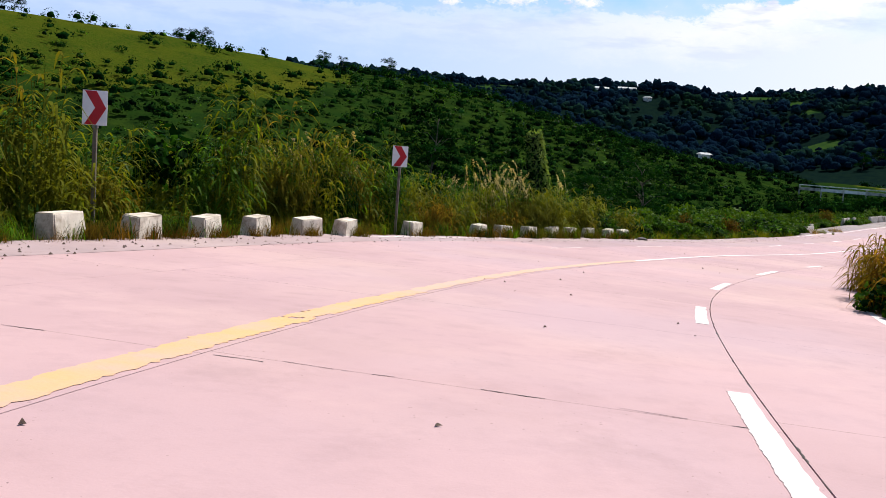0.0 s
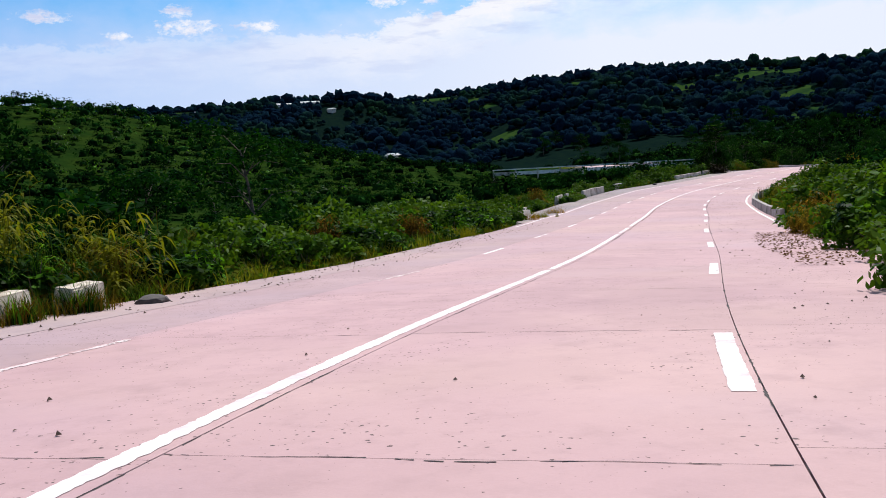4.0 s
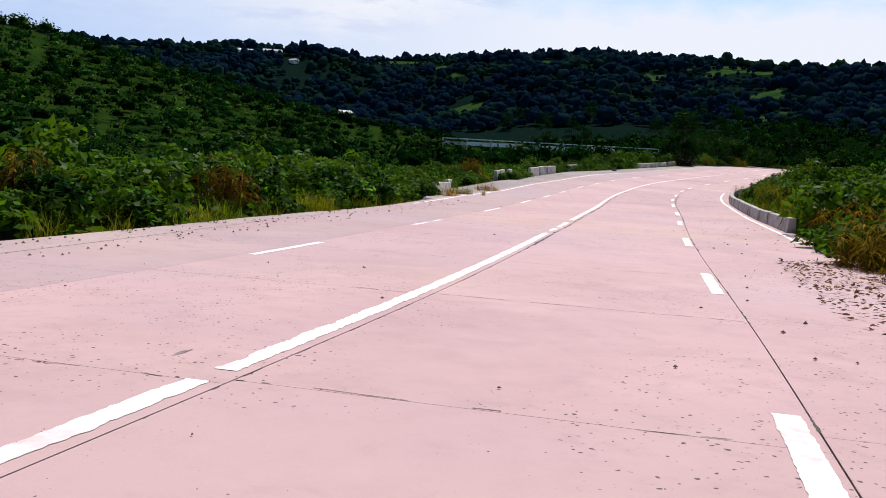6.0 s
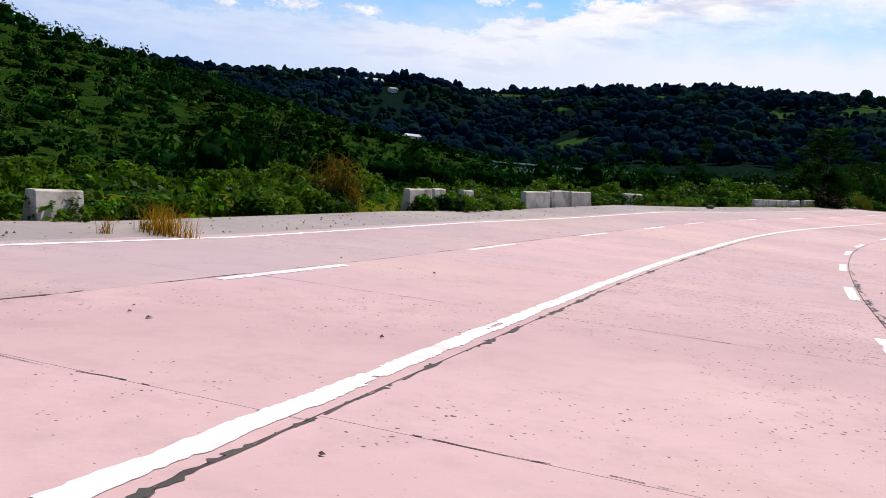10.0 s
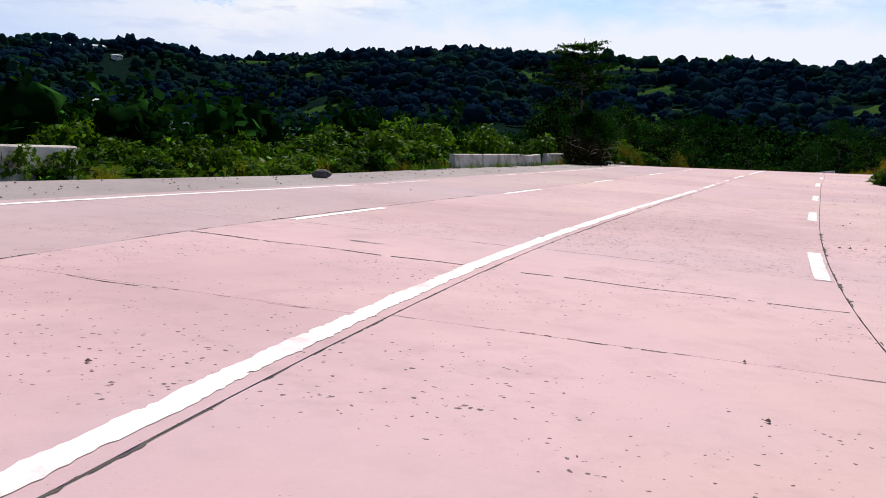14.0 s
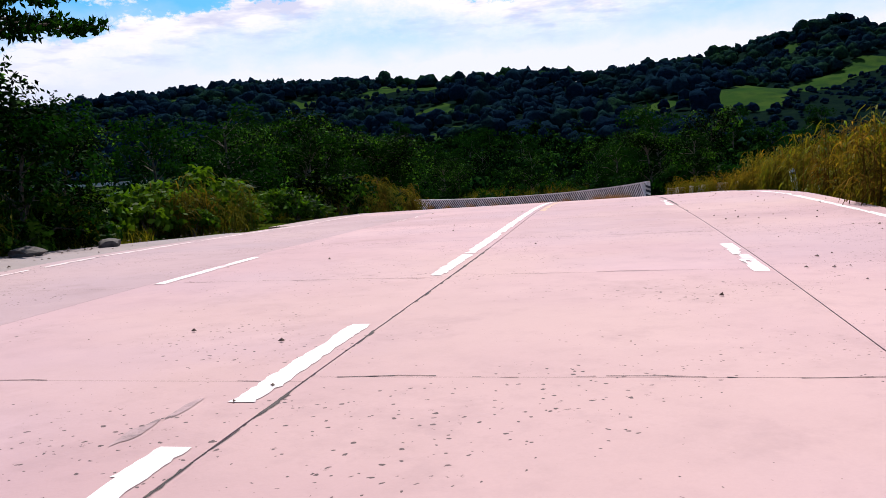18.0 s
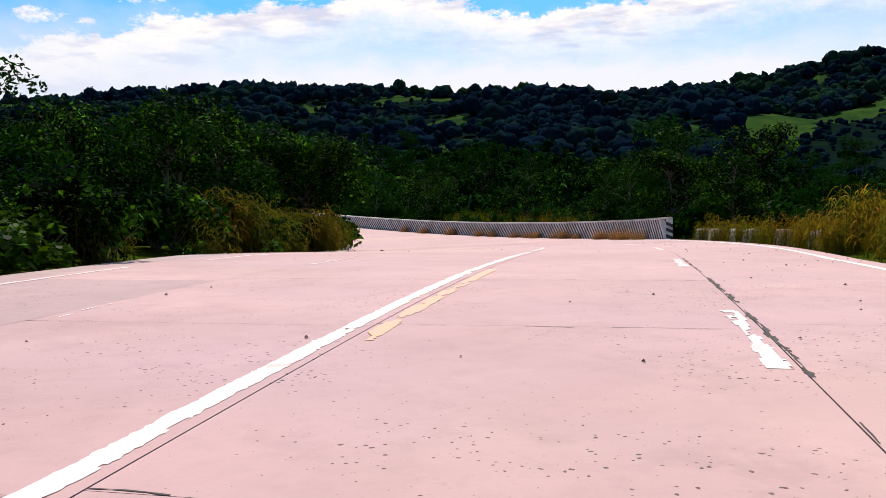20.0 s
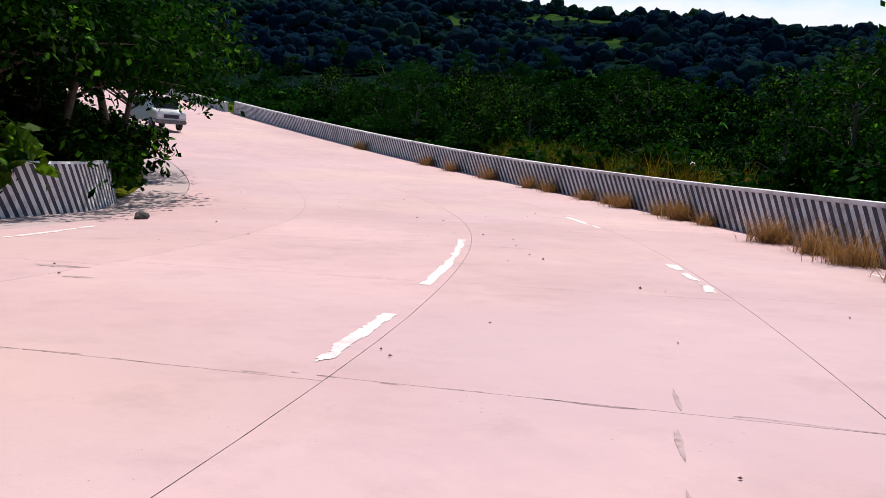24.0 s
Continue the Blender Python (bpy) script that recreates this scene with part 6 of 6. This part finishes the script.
sel = (hd < 130) & (hd > 9) & (wobble(hx, hy, 0.05) > 0.45 - 0.008 * hd)
hx, hy = hx[sel][:190], hy[sel][:190]
low = [leaf_quads(*(lambda r: (r.normal(0, 0.45, (60, 3)) * np.array([1, 1, 0.6]) + np.array([0, 0, 0.5]), 0.34, 0.24, r))(np.random.default_rng(q))) for q in range(3)]
stuff("hill_scrub", scatter_mesh("hill_scrub", low, [(a, b, c, rg.uniform(0.4, 1.5)) for a, b, c in zip(hx, hy, ground_height(hx, hy))], FOREST), "dark scrub dotted over the grassy hill", "scrub")

# ---------------------------------------------------------------- brush pile, mound, stones, litter
def brush_pile(s, u):
    r = np.random.default_rng(3)
    t = thing("brush_pile", place(s, u, 0), "dark heap of dead branches and withered leaves on the shoulder", "brush pile")
    for _ in range(80):
        a = r.normal(0, 1, 3) * np.array([0.6, 0.75, 0.30]) + np.array([0, 0, 0.45])
        a[2] = max(a[2], 0.05)
        b = a + r.normal(0, 1, 3) * np.array([0.5, 0.55, 0.3])
        b[2] = max(b[2], 0.03)
        part("branch", mesh_of("branch", *tube(np.stack([a, (a + b) / 2 + r.normal(0, 0.06, 3), b]), np.array([0.022, 0.016, 0.006]), 4), BARK), None, t)
    n = 2000
    at = r.normal(0, 1, (n, 3)) * np.array([0.55, 0.75, 0.34]) + np.array([0, 0, 0.45])
    at[:, 2] = np.maximum(at[:, 2], 0.03)
    part("leaves", mesh_of("leaves", *leaf_quads(at, 0.24, 0.10, r), BRUSH), None, t, "withered brown leaves")


brush_pile(155.9, -7.9)


def boulder(name, m, size, mat, label, category, seed, group=""):
    bm = bmesh.new()
    bmesh.ops.create_icosphere(bm, subdivisions=2, radius=1.0)
    for v in bm.verts:
        k = 1 + 0.35 * noise.noise(v.co * 1.4 + Vector((seed, 0, 0))) + 0.12 * noise.noise(v.co * 4)
        v.co = Vector((v.co.x * size[0], v.co.y * size[1], v.co.z * size[2])) * k
    ob = part(name, bm, mat, None)
    ob.matrix_world = m
    return tagged(ob, label, category, group)


boulder("stone", place(207.2, -5.55, 0.05), (0.13, 0.17, 0.09), STONE, "dark stone lying on the concrete road", "stone", 1)
boulder("stone", place(130.5, -7.6, 0.08), (0.22, 0.16, 0.13), STONE, "black lump lying on the paved shoulder", "stone", 5)
boulder("stone", place(161.2, -7.7, 0.05), (0.28, 0.35, 0.10), STONE, "flat dark stone at the road edge", "stone", 7)
boulder("stone", place(163.2, -7.4, 0.05), (0.20, 0.25, 0.10), STONE, "flat dark stone at the road edge", "stone", 8)
boulder("stone", place(41.5, -5.6, 0.04), (0.25, 0.32, 0.10), STONE, "flat dark stone at the road edge", "stone", 9)


def litter(n, s0, s1, u0, u1, size, seed):
    r = np.random.default_rng(seed)
    s, u = r.uniform(s0, s1, n), r.uniform(0, 1, n) ** 1.0
    p = on_road(s, u0 + (u1 - u0) * u, 0.008)
    k = size * r.uniform(0.4, 1.4, n)
    o = np.array([(1, 0, 0), (-0.5, 0.87, 0), (-0.5, -0.87, 0), (0, 0, 0.8)])
    v = p[:, None] + o[None] * k[:, None, None] * r.uniform(0.6, 1.2, (n, 4, 1))
    i = np.arange(n)[:, None, None] * 4
    return mesh_of("crumbs", v.reshape(-1, 3), (i + np.array([(0, 1, 3), (1, 2, 3), (2, 0, 3)])[None]).reshape(-1, 3), SOIL)


stuff("road_crumbs", litter(900, -8, 76, -6.3, -4.6, 0.028, 1), "crumbs of soil and gravel along the road edge", "gravel")
stuff("road_crumbs", litter(700, 76, 170, -8.3, -6.3, 0.028, 2), "crumbs of soil and gravel on the shoulder", "gravel")
stuff("road_crumbs", litter(600, 30, 200, 3.5, 6.4, 0.022, 3), "crumbs of soil and gravel on the outer lane", "gravel")
stuff("road_crumbs", litter(260, -5, 220, -5, 3.3, 0.022, 4), "scattered gravel crumbs on the concrete", "gravel")


# ---------------------------------------------------------------- buildings far off
def house(x, y, z, w, d, h, turn, label):
    t = thing("house", pose(x, y, z, 0, 0, turn), label, "house", "houses on the hills")
    bm = bmesh.new()
    box(bm, (-w / 2, -d / 2, -2.0), (w / 2, d / 2, h))
    wall = part("wall", bm, WALLS, t)
    bm = bmesh.new()
    e, top = 0.5, h + w * 0.16
    ridge = [bm.verts.new((sx * (w / 2 + e) if sx else 0, sy * (d / 2 + e), (h - 0.15) if sx else top)) for sy in (-1, 1) for sx in (-1, 0, 1)]
    for a, b in ((0, 1), (1, 2)):
        bm.faces.new((ridge[a], ridge[b], ridge[b + 3], ridge[a + 3]))
    g = bmesh.ops.solidify(bm, geom=list(bm.faces), thickness=0.12)
    part("roof", bm, ROOF, t, "pale metal roof")
    for q in (-1, 1):
        bm = bmesh.new()
        box(bm, (q * w * 0.25 - 0.5, -d / 2 - 0.05, h * 0.35), (q * w * 0.25 + 0.5, -d / 2 + 0.02, h * 0.75))
        part("window", bm, GLASS, wall)


# the last entry is a hut shape added in place of a white sign
for x, y, w, d, h, turn, lift, label in ((97, 684, 9, 17, 1.3, 97, -0.6, "long house with a bright pale roof on the ridge"), (117, 679, 8, 13, 1.3, 82, -0.4, "pale-roofed house among ridge trees"),
                                         (122, 622, 4.5, 4, 1.6, 40, 0.6, "small pale house on the forest slope"), (75, 278, 3.0, 2.6, 0.9, 100, 0.2, "small hut with a white roof in the forest"),
                                         (187, 219, 2.2, 1.8, 1.3, 48, 0.3, "small pale hut shape in place of a white sign beyond the hairpin")):
    house(x, y, gz(x, y) + lift, w, d, h, turn, label)

# a long white parapet of another road in the valley
t = thing("parapet", pose(84, 169, -1.6, 0, 0, -18), "long white parapet of a lower road among trees", "parapet")
for q in range(9):
    bm = bmesh.new()
    box(bm, (-18 + q * 4.0, -0.15, 0.3), (-14.1 + q * 4.0, 0.15, 0.9), 0.02)
    part("panel", bm, BWHITE if q % 3 else CURB, t)
bm = bmesh.new()
box(bm, (-18, -0.2, 1.25), (18, 0.2, 1.42), 0.02)
part("rail", bm, BWHITE, t)
for q in range(10):
    bm = bmesh.new()
    box(bm, (-18 + q * 3.98, -0.13, -3.4), (-17.75 + q * 3.98, 0.13, 1.3), 0.01)
    part("post", bm, CURB, t)


# ---------------------------------------------------------------- the vehicle waiting beyond the trees
def utility_vehicle(s, u):
    t = thing("utility_vehicle", place(s, u, 0, 180 + 8), "silver utility vehicle half hidden by overhanging leaves", "car")
    W, L = 1.72, 4.3
    prof = [(-L / 2, 0.42), (-L / 2, 1.02), (-L / 2 + 0.12, 1.78), (0.35, 1.84), (0.95, 1.80), (1.38, 1.14), (L / 2 - 0.08, 1.0), (L / 2, 0.86), (L / 2, 0.42)]
    bm = bmesh.new()
    sides = []
    for sx in (-1, 1):
        sides.append([bm.verts.new((sx * W / 2 * (0.88 if z > 1.3 else 1.0), y, z)) for y, z in prof])
    bm.faces.new(sides[0][::-1])
    bm.faces.new(sides[1])
    for q in range(len(prof)):
        r = (q + 1) % len(prof)
        bm.faces.new((sides[0][q], sides[0][r], sides[1][r], sides[1][q]))
    bmesh.ops.recalc_face_normals(bm, faces=bm.faces)
    bmesh.ops.bevel(bm, geom=list(bm.edges), offset=0.045, segments=2, affect="EDGES")
    body = part("body", bm, PAINT, t)
    bm = bmesh.new()
    q = [bm.verts.new(c) for c in ((-0.70, 1.372, 1.19), (0.70, 1.372, 1.19), (0.64, 0.985, 1.76), (-0.64, 0.985, 1.76))]
    bm.faces.new(q)
    bmesh.ops.solidify(bm, geom=list(bm.faces), thickness=0.012)
    bmesh.ops.translate(bm, verts=bm.verts, vec=(0, 0.012, 0.008))
    part("windscreen", bm, GLASS, body)
    for sx in (-1, 1):
        for y0, y1 in ((-1.7, -0.7), (-0.6, 0.3)):
            bm = bmesh.new()
            box(bm, (sx * 0.785 - 0.015, y0, 1.22), (sx * 0.785 + 0.04, y1, 1.66), 0.01)
            part("side_window", bm, GLASS, body)
        bm = bmesh.new()
        box(bm, (sx * 0.62 - 0.16, L / 2 - 0.03, 0.70), (sx * 0.62 + 0.16, L / 2 + 0.03, 0.88), 0.02)
        part("headlight", bm, LAMP, body)
    bm = bmesh.new()
    box(bm, (-0.42, L / 2 - 0.02, 0.66), (0.42, L / 2 + 0.035, 0.86), 0.02)
    part("grille", bm, BBLACK, body)
    bm = bmesh.new()
    box(bm, (-W / 2, L / 2 - 0.08, 0.36), (W / 2, L / 2 + 0.10, 0.58), 0.04)
    part("bumper", bm, STEEL, body)
    for sx in (-1, 1):
        for y in (-1.3, 1.35):
            wv, wf = tube(np.array([(sx * 0.68, y, 0.33), (sx * 0.70, y, 0.33), (sx * 0.86, y, 0.33), (sx * 0.88, y, 0.33)]), [0.24, 0.33, 0.33, 0.24], 20)
            wheel = part("wheel", mesh_of("tyre", wv, wf, TYRE, smooth=True), None, t)
            rv, rf = tube(np.array([(sx * 0.72, y, 0.33), (sx * 0.85, y, 0.33), (sx * 0.86, y, 0.33), (sx * 0.862, y, 0.33)]), [0.21, 0.21, 0.17, 0.02], 16)
            part("rim", mesh_of("rim", rv, rf, STEEL, smooth=True), None, wheel)


utility_vehicle(247.0, -3.6)
